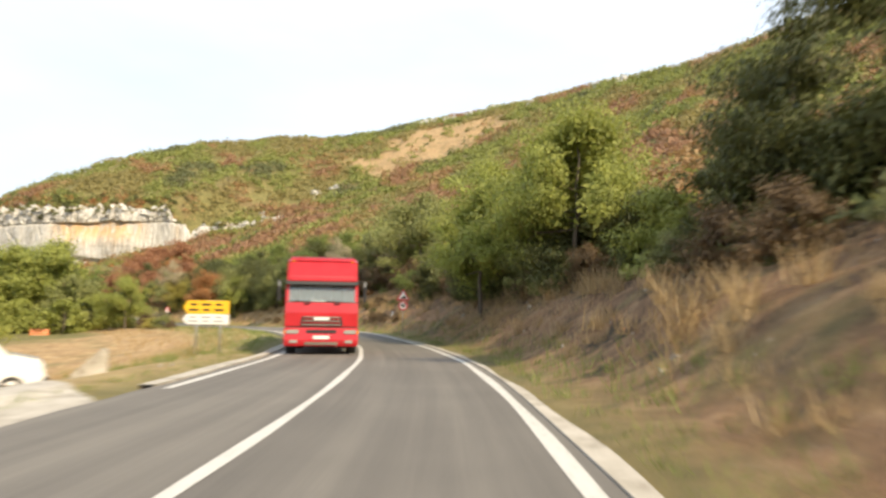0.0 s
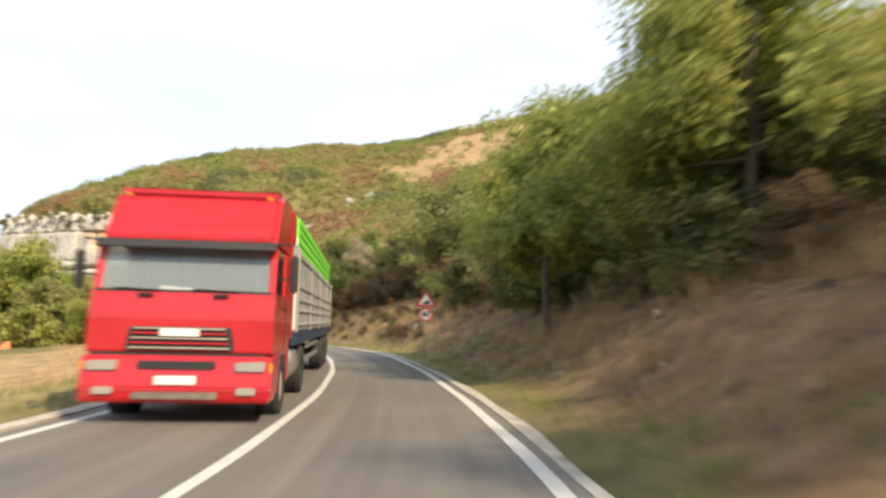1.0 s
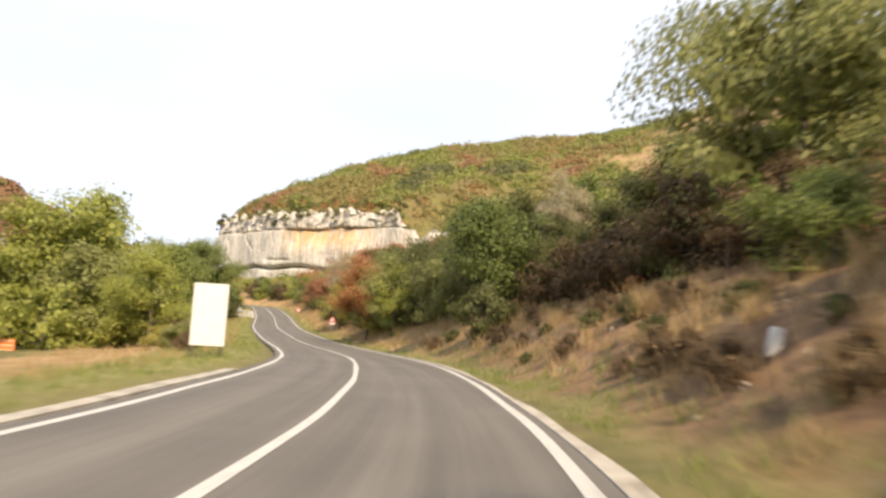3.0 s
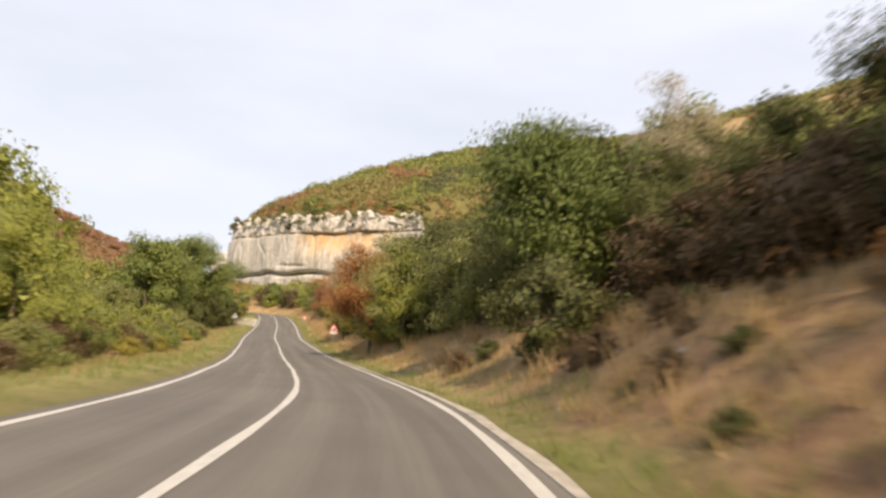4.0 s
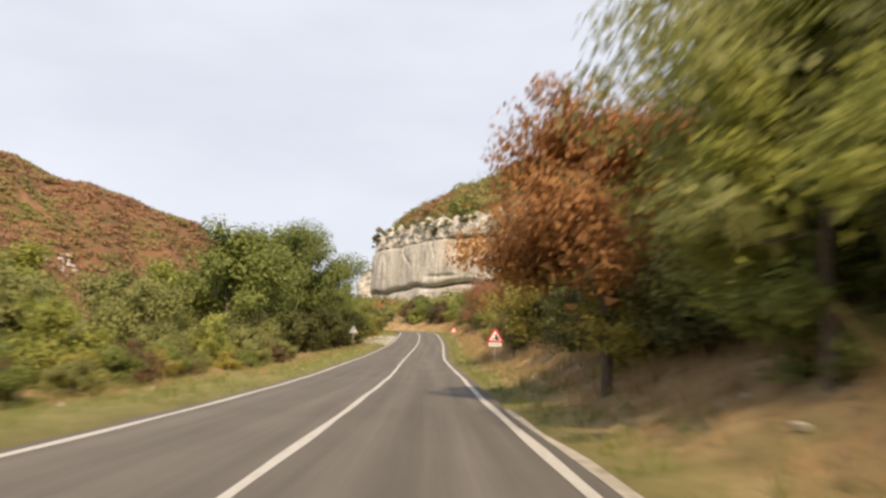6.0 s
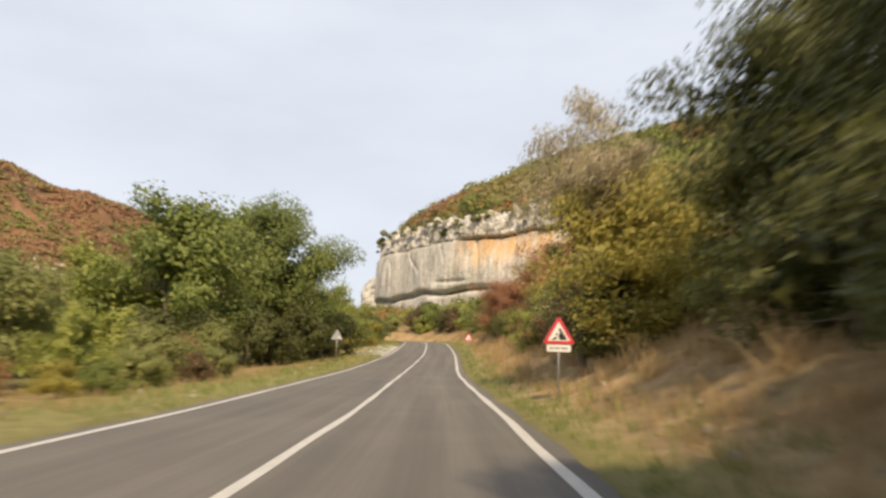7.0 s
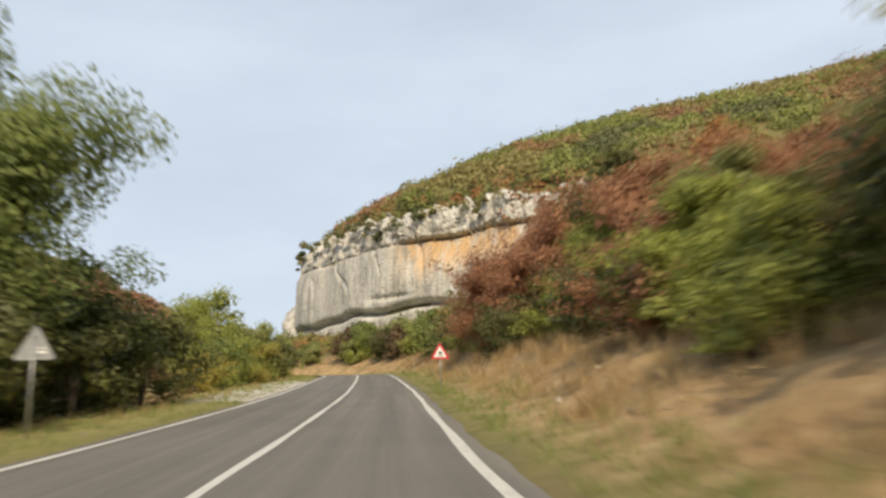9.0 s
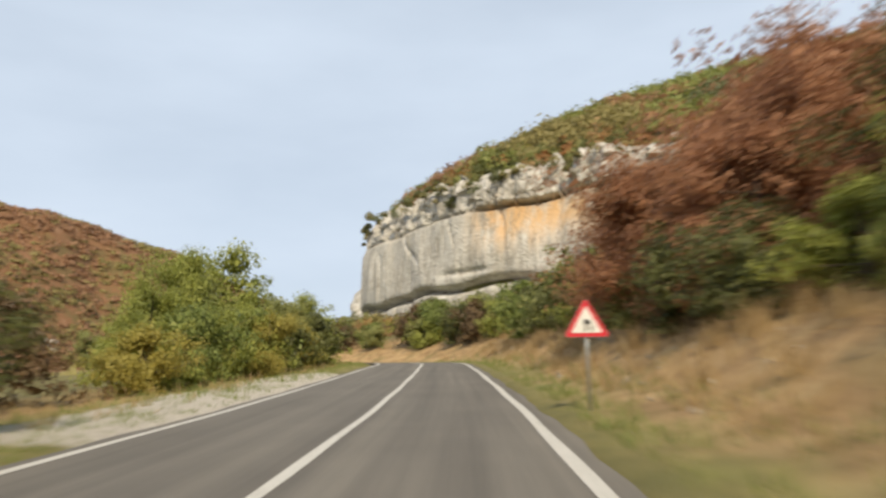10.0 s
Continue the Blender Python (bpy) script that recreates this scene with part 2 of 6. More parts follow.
BARK, GROUND, ASPHALT, LINE = bark_material(), ground_material(), asphalt_material(), line_material()
CONCRETE, LIMESTONE = concrete_material(), limestone_material()
STONE = plain("weathered_stone", (0.44, 0.395, 0.33), 0.9, vary=0.3, scale=2.0, bump=0.4)

# ---- the lie of the land ----
ROAD_KNOTS = np.array([
    (-2.0, -90.0, 0.5), (-2.0, -45.0, 0.25), (-2.0, -13.0, 0.02), (-2.0, 0.0, -0.08), (-2.2, 13.0, -0.20), (-3.2, 25.6, -0.36), (-5.5, 38.4, -0.47),
    (-9.0, 50.6, -0.55), (-14.1, 62.4, -0.74), (-20.2, 73.4, -0.96), (-27.6, 84.1, -1.20), (-35.3, 94.6, -1.42),
    (-43.0, 104.8, -1.49), (-50.8, 115.2, -1.42), (-58.8, 125.6, -1.24), (-66.6, 135.9, -0.98), (-74.2, 146.4, -0.43),
    (-81.8, 156.9, 0.24), (-89.6, 167.2, 0.96), (-97.6, 177.5, 1.70), (-105.9, 187.6, 2.35), (-115.9, 196.5, 2.85), (-128.6, 201.5, 3.2),
    (-142.0, 203.0, 3.4), (-170.0, 204.5, 3.7), (-215.0, 212.0, 3.9), (-270.0, 235.0, 4.0), (-315.0, 290.0, 4.0), (-340.0, 370.0, 4.0), (-350.0, 470.0, 4.0)])


def glide(knots, per):
    """A smooth curve through the knots (Catmull-Rom), with per steps a span."""
    k = np.vstack([2 * knots[0] - knots[1], knots, 2 * knots[-1] - knots[-2]])
    q = np.arange(per)[:, None] / per
    out = []
    for a, b, c, d in zip(k, k[1:], k[2:], k[3:]):
        out.append(0.5 * (2 * b + (c - a) * q + (2 * a - 5 * b + 4 * c - d) * q * q + (3 * b - a - 3 * c + d) * q ** 3))
    return np.vstack([*out, knots[-1:]])


ROAD = glide(ROAD_KNOTS, 12)
ROAD = np.vstack([[(-2.0, -90.0 - 60.0 * k, 0.5) for k in range(30, 0, -1)], ROAD, [(-350.0, 470.0 + 60.0 * k, 4.0) for k in range(1, 45)]])
_step = np.linalg.norm(np.diff(ROAD[:, :2], axis=0), axis=1)
ROAD_S = np.concatenate([[0], np.cumsum(_step)])
ROAD_S -= ROAD_S[66]
ROAD_DIR = np.gradient(ROAD[:, :2], axis=0)
ROAD_DIR /= np.linalg.norm(ROAD_DIR, axis=1)[:, None]


def on_road(s, lat=0.0, up=0.0):
    """The place at s metres along the centre line, lat metres to its right and up above it, and the heading in degrees."""
    p = np.array([np.interp(s, ROAD_S, ROAD[:, i]) for i in range(3)])
    d = np.array([np.interp(s, ROAD_S, ROAD_DIR[:, i]) for i in range(2)])
    d /= np.linalg.norm(d)
    return Vector((p[0] + d[1] * lat, p[1] - d[0] * lat, p[2] + up)), math.degrees(math.atan2(-d[0], d[1]))


def road_place(x, y):
    """For arrays of places: metres along the road, metres to the right of its centre line, and the road's height there."""
    x, y = np.ravel(x), np.ravel(y)
    s, lat, z = np.empty(len(x)), np.empty(len(x)), np.empty(len(x))
    for a in range(0, len(x), 4000):
        px = np.stack([x[a:a + 4000], y[a:a + 4000]], 1)
        d2 = ((px[:, None] - ROAD[None, :, :2]) ** 2).sum(2)
        i = d2.argmin(1)
        off = px - ROAD[i, :2]
        along = (off * ROAD_DIR[i]).sum(1)
        side = off[:, 0] * ROAD_DIR[i, 1] - off[:, 1] * ROAD_DIR[i, 0]
        dist = np.sqrt(d2[np.arange(len(i)), i])
        s[a:a + 4000] = ROAD_S[i] + along
        lat[a:a + 4000] = np.where(np.abs(along) < 35, side, np.sign(side) * dist)
        z[a:a + 4000] = ROAD[i, 2] + along * np.gradient(ROAD[:, 2], ROAD_S)[i] * (np.abs(along) < 35)
    return s, lat, z


def smooth(a, b, x):
    t = np.clip((np.asarray(x, float) - a) / (b - a), 0, 1)
    return t * t * (3 - 2 * t)


def soft_min(a, b, k):
    h = np.clip(0.5 + 0.5 * (b - a) / k, 0, 1)
    return b + (a - b) * h - k * h * (1 - h)


def waves(x, y, size, seed):
    """Soft random relief from a sum of turned sine waves, about -1 to 1."""
    r, out = np.random.RandomState(seed), 0
    for k in range(9):
        a, f, p = r.uniform(0, 6.28), r.uniform(0.6, 2.2) / size * 6.28, r.uniform(0, 6.28, 2)
        out = out + np.sin((x * np.cos(a) + y * np.sin(a)) * f + p[0] + 1.3 * np.sin((x * np.sin(a) - y * np.cos(a)) * f * 0.6 + p[1])) / (1 + 0.25 * k)
    return out / 3.6


CLIFF_LINE = np.array([(-62.0, 256.0), (-80.0, 250.0), (-100.0, 245.5), (-122.0, 242.5), (-140.0, 241.0), (-158.0, 247.0), (-172.0, 253.0), (-179.0, 262.0), (-190.0, 285.0), (-222.0, 345.0), (-300.0, 440.0)])

BROW = np.vstack([[(75.0, -120.0), (72.0, 20.0), (55.0, 110.0), (10.0, 195.0), (-35.0, 240.0)], CLIFF_LINE])


def beyond_cliff(x, y):
    """Metres behind the cliff's edge (in front: minus)."""
    best, sign = np.full(len(x), 1e9), np.ones(len(x))
    for a, b in zip(BROW, BROW[1:]):
        d = b - a
        t = np.clip(((x - a[0]) * d[0] + (y - a[1]) * d[1]) / (d @ d), 0, 1)
        ex, ey = x - a[0] - t * d[0], y - a[1] - t * d[1]
        dist = np.hypot(ex, ey)
        side = d[0] * ey - d[1] * ex
        near = dist < best
        best, sign = np.where(near, dist, best), np.where(near, np.where(side < 0, 1.0, -1.0), sign)
    return best * sign


def land(x, y):
    """The height of the ground at arrays of places."""
    shape = np.shape(x)
    x, y = np.ravel(np.asarray(x, float)), np.ravel(np.asarray(y, float))
    s, lat, z = road_place(x, y)
    q = np.maximum(lat - 4.4, 0)
    steep = np.interp(s, [-40, 0, 45, 70, 110, 160, 240], [1.5, 1.6, 1.5, 1.6, 0.9, 0.8, 1.2])
    bank = steep * smooth(0, 3.4, q) + (0.40 - 0.19 * smooth(-105, -150, x)) * np.maximum(q - 2.0, 0)
    bank = bank + 0.22 * smooth(0, 3, q) * waves(x, y, 7, 3) + 0.05 * smooth(0, 1, q) * waves(x, y, 1.7, 8)
    bank = bank + 2.2 * smooth(8, 60, q) * waves(x, y, 45, 5)
    cap = np.clip(104 + np.where(x > 0, 0.11 * np.minimum(x, 60) - 0.17 * np.maximum(x - 60, 0), 0.20 * x), 30, 135) + 4 * waves(x, y, 90, 7)
    right = soft_min(bank, cap, 40.0)
    edge = beyond_cliff(x, y)
    plateau = soft_min(33.5 + 3.2 * smooth(2, 9, edge) + 0.05 * np.clip(x + 105, 0, 60) + 0.54 * np.maximum(edge, 0), cap, 18.0) + 1.0 * smooth(2, 20, edge) * waves(x, y, 22, 4) - z
    wide = 90 * smooth(-105, -40, x)
    step = smooth(0.5 - 0.3 * wide, 3.0 + wide, edge) * (lat > 10)
    right = right + (np.maximum(plateau, right) - right) * step
    west = smooth(-175, -215, x) * (1 - smooth(-2, 2, edge))
    right = right * (1 - west)
    p = np.maximum(-lat - 4.0, 0)
    drop = np.interp(s, [-60, -10, 45, 75, 100], [0.10, 0.21, 0.20, 0.09, 0.06])
    left = -drop * (np.minimum(p, 12) - 1.2 * smooth(0, 2.5, p)) * smooth(0, 3, p) - 0.04 * np.clip(p - 12, 0, 40) + 0.16 * smooth(2, 6, p) * waves(x, y, 9, 6)
    crest = np.interp(y, [-250, 60, 270, 350, 430, 520, 700], [60, 118, 103, 91, 66, 42, 22])
    far = crest * np.exp(-((x + 490) / 115) ** 2) + 8 * np.exp(-((x + 430) / 60) ** 2) * waves(x, y, 80, 12)
    left = left + far * smooth(20, 110, p) + 3 * smooth(150, 300, p) * waves(x, y, 50, 2)
    h = z + np.where(lat > 0, right, left)
    bed = smooth(4.1, 3.5, np.abs(lat))
    h = h - 0.16 * bed
    return h.reshape(shape)


def land_at(x, y):
    return float(land(np.array([x]), np.array([y]))[0])


def mesh_object(name, verts, faces, material, parent=None, smooth_shade=False):
    me = bpy.data.meshes.new(name)
    me.from_pydata([tuple(v) for v in verts], [], [tuple(int(i) for i in f) for f in faces])
    me.materials.append(material)
    if smooth_shade:
        me.polygons.foreach_set("use_smooth", [True] * len(me.polygons))
    ob = new(name, me)
    ob.parent = parent
    return ob


def grid_faces(nu, nv):
    i = np.arange(nu - 1)[:, None] * nv + np.arange(nv - 1)[None]
    return np.stack([i, i + nv, i + nv + 1, i + 1], -1).reshape(-1, 4)


gx = np.concatenate([-2600 + 80 * np.arange(27), np.arange(-440, -150, 5.0), np.arange(-150, 45, 1.0), np.arange(45, 200, 5.0), np.arange(220, 2600, 85.0)])
gy = np.concatenate([np.arange(-2000, -100, 80.0), np.arange(-100, -12, 5.0), np.arange(-12, 215, 1.0), np.arange(215, 480, 3.5), np.arange(500, 3300, 90.0)])
GX, GY = np.meshgrid(gx, gy, indexing="ij")
GZ = land(GX, GY)
ground = mesh_object("ground", np.stack([GX, GY, GZ], -1).reshape(-1, 3), grid_faces(len(gx), len(gy))[:, ::-1], GROUND, None, True)

def meadow_at(x, y):
    """The dry open meadow high on the hillside, about 1 in its middle."""
    return np.exp(-(((x + 8) / 42) ** 2 + ((y - 298) / 30) ** 2)) + 0.25 * waves(x, y, 25, 41)


gs, glat, _ = road_place(GX, GY)
inner = np.where(glat > 0, 12, 9 + 13 * (1 - smooth(58, 92, gs))) + np.where(glat > 0, 0, 3.5) * waves(GX.ravel(), GY.ravel(), 16, 51)
outer = inner + np.where(glat > 0, 7, 6 + 6 * (1 - smooth(58, 92, gs)))
ground.data.attributes.new("dry", "FLOAT", "POINT").data.foreach_set("value", np.maximum(smooth(3.4, 4.6, np.abs(glat)) * (1 - smooth(inner, outer, np.abs(glat))), smooth(0.35, 0.6, meadow_at(GX.ravel(), GY.ravel()))).astype(np.float32))
ground.data.attributes.new("rust", "FLOAT", "POINT").data.foreach_set("value", smooth(-290, -370, GX.ravel()).astype(np.float32))
ground.data.attributes.new("lush", "FLOAT", "POINT").data.foreach_set("value", ((1 - smooth(np.where(glat > 0, 3.9, 5.2), np.where(glat > 0, 5.4, 8.6), np.abs(glat) - np.where(glat < 0, 1.2, 0) + 0.8 * waves(GX.ravel(), GY.ravel(), 5, 15))) * np.interp(gs, [20, 50], [0.35, 1.0])).astype(np.float32))
ground.data.attributes.new("brown", "FLOAT", "POINT").data.foreach_set("value", ((1 - smooth(68, 88, gs)) * (glat > 0)).astype(np.float32))
ground.data.attributes.new("gravel", "FLOAT", "POINT").data.foreach_set("value", (smooth(174, 182, gs) * (1 - smooth(198, 208, gs)) * smooth(-8.2, -6.2, glat) * (glat < 0)).astype(np.float32))
tagged(ground, "dry stony hillside and verge with patchy scrub", "ground", kind="structure")


def ribbon(name, s0, s1, lat0, lat1, up, material, step=1.0, thick=0.0, parent=None):
    """A strip along the road between two offsets; lat0 and lat1 may be functions of s."""
    s = np.arange(s0, s1 + step, step)
    rows = []
    for v in s:
        a = lat0(v) if callable(lat0) else lat0
        b = lat1(v) if callable(lat1) else lat1
        lats = np.linspace(a, b, 5)
        if thick:
            rows.append([on_road(v, a, up - thick)[0]] + [on_road(v, l, up)[0] for l in lats] + [on_road(v, b, up - thick)[0]])
        else:
            rows.append([on_road(v, l, up)[0] for l in lats])
    n = len(rows[0])
    return mesh_object(name, [p for r in rows for p in r], grid_faces(len(rows), n)[:, ::-1], material, parent, False)


def right_edge(s):
    return float(np.interp(s, [0, 20, 30, 40, 60, 75, 130, 160, 220], [3.15, 3.1, 2.85, 2.85, 3.1, 3.4, 3.28, 3.15, 2.85]))


def left_edge(s):
    return -float(np.interp(s, [0, 20, 50, 60, 90, 110, 135, 150, 170, 185, 220], [2.75, 2.75, 2.55, 2.75, 2.9, 3.15, 3.5, 3.5, 3.3, 3.15, 3.0]))


def middle(s):
    return float(np.interp(s, [0, 70, 80, 88, 94, 104], [0, 0.03, 0.2, 0.2, 0.12, 0]))


def crumble(s, k):
    return 0.04 * math.sin(s * 0.9 + k) + 0.03 * math.sin(s * 2.3 + 2 * k)


road = ribbon("road", -85, 420, lambda s: left_edge(s) - 0.32 + crumble(s, 1), lambda s: right_edge(s) + 0.36 + crumble(s, 4), 0.0, ASPHALT, 0.75, 0.12)
at = np.array([v.co for v in road.data.vertices])
ws, wlat, _ = road_place(at[:, 0], at[:, 1])
road.data.attributes.new("lane", "FLOAT_VECTOR", "POINT").data.foreach_set("vector", np.stack([wlat, ws, ws * 0], -1).astype(np.float32).ravel())
tagged(road, "grey worn asphalt two-lane road", "road", kind="structure")


for nm, f, a, b, start in (("centre_line", middle, -0.075, 0.075, -80), ("edge_line", right_edge, -0.09, 0.09, -80), ("edge_line", left_edge, -0.08, 0.08, 12.5)):
    ln = ribbon(nm, start, 400, lambda s: f(s) + a + 0.015 * math.sin(s * 0.7), lambda s: f(s) + b + 0.015 * math.sin(s * 0.9 + 1), 0.006, LINE, 1.0)
    tagged(ln, "worn white painted line on the asphalt", "road marking", kind="structure")
gutter = ribbon("gutter", -80, 112, lambda s: right_edge(s) + 0.25 + 0.02 * math.sin(s * 0.5), lambda s: right_edge(s) + 0.44 + 0.06 * math.sin(s * 0.27) + 0.04 * math.sin(s * 1.1), 0.02, CONCRETE, 1.0, 0.2)
inner_gutter = ribbon("gutter", 13, 66, lambda s: left_edge(s) - 0.74 + 0.06 * math.sin(s * 0.6), lambda s: left_edge(s) - 0.40 + 0.03 * math.sin(s * 0.5), 0.015, CONCRETE, 1.0, 0.2)
tagged(inner_gutter, "pale concrete strip along the inner bend", "gutter", kind="structure")
tagged(gutter, "pale broken concrete gutter along the road edge", "gutter", kind="structure")


# ---- the cliff ----
def build_cliff():
    line = glide(CLIFF_LINE[:-1], 40)
    d = np.linalg.norm(np.diff(line, axis=0), axis=1)
    u = np.concatenate([[0], np.cumsum(d)])
    us = np.arange(0, u[-1], 0.42)
    px, py = np.interp(us, u, line[:, 0]), np.interp(us, u, line[:, 1])
    tx, ty = np.gradient(px), np.gradient(py)
    m = np.hypot(tx, ty)
    nx, ny = -ty / m, tx / m
    flip = np.sign(nx * 0.2 + ny * -1.0)[len(us) // 3]
    nx, ny = nx * flip, ny * flip
    foot = land(px + nx * 3.0, py + ny * 3.0) - 3.0
    top = land(px - nx * 3.4, py - ny * 3.4) + 0.1
    top = top + 1.1 * waves(us, us * 0, 12, 31) + 1.4 * np.round(1.6 * waves(us, us * 0, 4.5, 32)) / 1.6
    top = top - 1.5 * (1 - np.abs(np.sin(math.pi * (us / 5.2 + 0.5 * waves(us, us * 0, 13, 35)))) ** 0.5)
    rows = 96
    blocks = np.random.RandomState(38).uniform(-1, 1, (64, 64))
    verts, stain = np.empty((len(us), rows, 3)), np.zeros((len(us), rows + 1))
    for j in range(rows):
        f = j / (rows - 1)
        z = foot + (top - foot) * f
        out = 1.8 * waves(us, z * 0.5, 24, 21) + 0.40 * waves(us, z * 0.2, 9, 22) + 0.12 * waves(us, z * 0.12, 2.6, 23) + 0.07 * waves(us, z * 1.3, 1.4, 24)
        groove = np.abs(waves(us, z * 0.3, 26, 27))
        out = out - 0.5 * np.exp(-(groove / 0.04) ** 2) * smooth(-0.2, 0.5, waves(us, z, 14, 29))
        shelf = 28.5 + 0.6 * waves(us, us * 0, 40, 25)
        shelf = shelf + 1.6 * smooth(-128, -118, px)
        above = smooth(-0.2, 0.25, z - shelf)
        out = out - above * (0.7 + 0.06 * (z - shelf) + 1.5 * np.maximum(0, waves(us, z * 0.35, 7, 33)) + 0.5 * np.maximum(0, waves(us, z, 2.6, 34))) - 2.0 * np.exp(-((z - shelf + 0.1) / 0.3) ** 2)
        ph = us / 5.2 + 0.5 * waves(us, z * 0.12, 13, 35)
        out = out - above * 1.1 * (1 - np.abs(np.sin(math.pi * ph)) ** 0.35) * smooth(-0.4, 0.3, waves(us, us * 0, 22, 36))
        ph = us / 8.5 + 0.7 * waves(us, z * 0.1, 17, 37)
        out = out - (1 - above) * 0.14 * (1 - np.abs(np.sin(math.pi * ph)) ** 0.35)
        bay = smooth(-140, -133, px) * (1 - smooth(-112, -104, px))
        out = out - 2.0 * bay * smooth(0.1, -0.3, z - shelf) * smooth(-8, -0.5, z - shelf)
        stain[:, j] = bay * smooth(0.3, -0.3, z - shelf) * smooth(-10, -2, z - shelf) + 0.5 * smooth(-9, -2, z - 24) * smooth(-172, -177, px)
        low = 16.4 + 1.2 * waves(us, us * 0, 30, 26)
        out = out - 2.3 * np.exp(-((z - low + 0.5) / 0.6) ** 2) - 0.35 * smooth(0.2, -0.4, z - low)
        mid = np.exp(-((z - 18.6) / 0.5) ** 2)
        out = out - 0.5 * mid * smooth(-133, -136, px) * smooth(-145, -141, px)
        for level in (13.2, 32.6):
            crack = level + 0.5 * waves(us, us * 0, 35, int(level * 7))
            out = out - 0.16 * np.exp(-((z - crack) / 0.16) ** 2) * smooth(0.05, 0.5, waves(us, us * 0, 26, int(level * 9)))
        col_id = np.floor(us / 2.3 + 0.6 * waves(us, z, 6, 39)).astype(int) % 64
        row_id = np.floor(z / 1.9 + 0.35 * waves(us, us * 0, 9, 40)).astype(int) % 64
        out = out + above * 0.8 * blocks[col_id, row_id]
        rim = smooth(top - 3.0, top, z)
        out = out - 1.6 * rim ** 2
        verts[:, j] = np.stack([px + nx * (out + 2.4), py + ny * (out + 2.4), z], -1)
    global BROW_EDGE
    BROW_EDGE = np.stack([px + nx * 1.6, py + ny * 1.6, top], -1)
    back = np.stack([px - nx * 4.5, py - ny * 4.5, top - 1.4], -1)[:, None]
    verts = np.concatenate([verts, back], 1)
    ob = mesh_object("cliff", verts.reshape(-1, 3), grid_faces(len(us), rows + 1), LIMESTONE)
    ob.data.attributes.new("stain", "FLOAT", "POINT").data.foreach_set("value", np.clip(stain, 0, 1).astype(np.float32).ravel())
    return tagged(ob, "pale limestone cliff with ochre stains and dark ledges", "cliff", kind="structure")


cliff = build_cliff()


# ---- plants ----
def leaf_quads(centres, size, rng, out, loose=0.55, long=1.5):
    """One small pointed leaf at each centre, turned roughly outward from its clump; returns vertices and faces."""
    n = len(centres)
    face = out / np.maximum(1e-6, np.linalg.norm(out, axis=1)[:, None]) + rng.normal(size=(n, 3)) * loose
    a = np.cross(face, rng.normal(size=(n, 3)))
    a /= np.linalg.norm(a, axis=1)[:, None]
    b = np.cross(face, a)
    b /= np.linalg.norm(b, axis=1)[:, None]
    l = size * 1.22 * rng.uniform(0.6, 1.3, (n, 1))
    a, b = a * l * long * 0.5, b * l * 0.5
    skew = rng.uniform(-0.4, 0.4, (n, 1))
    verts = np.stack([centres - a, centres + b * 0.9 + a * (0.7 + skew), centres - b * 0.9 + a * (0.7 - skew)], 1)
    return verts.reshape(-1, 3), np.arange(3 * n).reshape(-1, 3)


def loose_mesh(name, verts, faces, material):
    """A mesh of many loose faces, all with the same number of corners."""
    me = bpy.data.meshes.new(name)
    n, k = faces.shape
    me.vertices.add(len(verts))
    me.vertices.foreach_set("co", np.ascontiguousarray(verts, dtype=np.float32).ravel())
    me.loops.add(k * n)
    me.loops.foreach_set("vertex_index", np.ascontiguousarray(faces, dtype=np.int32).ravel())
    me.polygons.add(n)
    me.polygons.foreach_set("loop_start", np.arange(n, dtype=np.int32) * k)
    me.update(calc_edges=True)
    me.materials.append(material)
    return me


def tube(points, radii, sides=6):
    """Vertices and faces of a bent tapering limb."""
    pts, verts, faces = [Vector(p) for p in points], [], []
    for i, p in enumerate(pts):
        d = (pts[min(i + 1, len(pts) - 1)] - pts[max(i - 1, 0)]).normalized()
        x = d.orthogonal().normalized()
        y = d.cross(x)
        for k in range(sides):
            a = 2 * math.pi * k / sides
            verts.append(p + (x * math.cos(a) + y * math.sin(a)) * radii[i])
    for i in range(len(pts) - 1):
        for k in range(sides):
            a, b = i * sides + k, i * sides + (k + 1) % sides
            faces.append((a, b, b + sides, a + sides))
    return verts, faces


far_crowns = {}


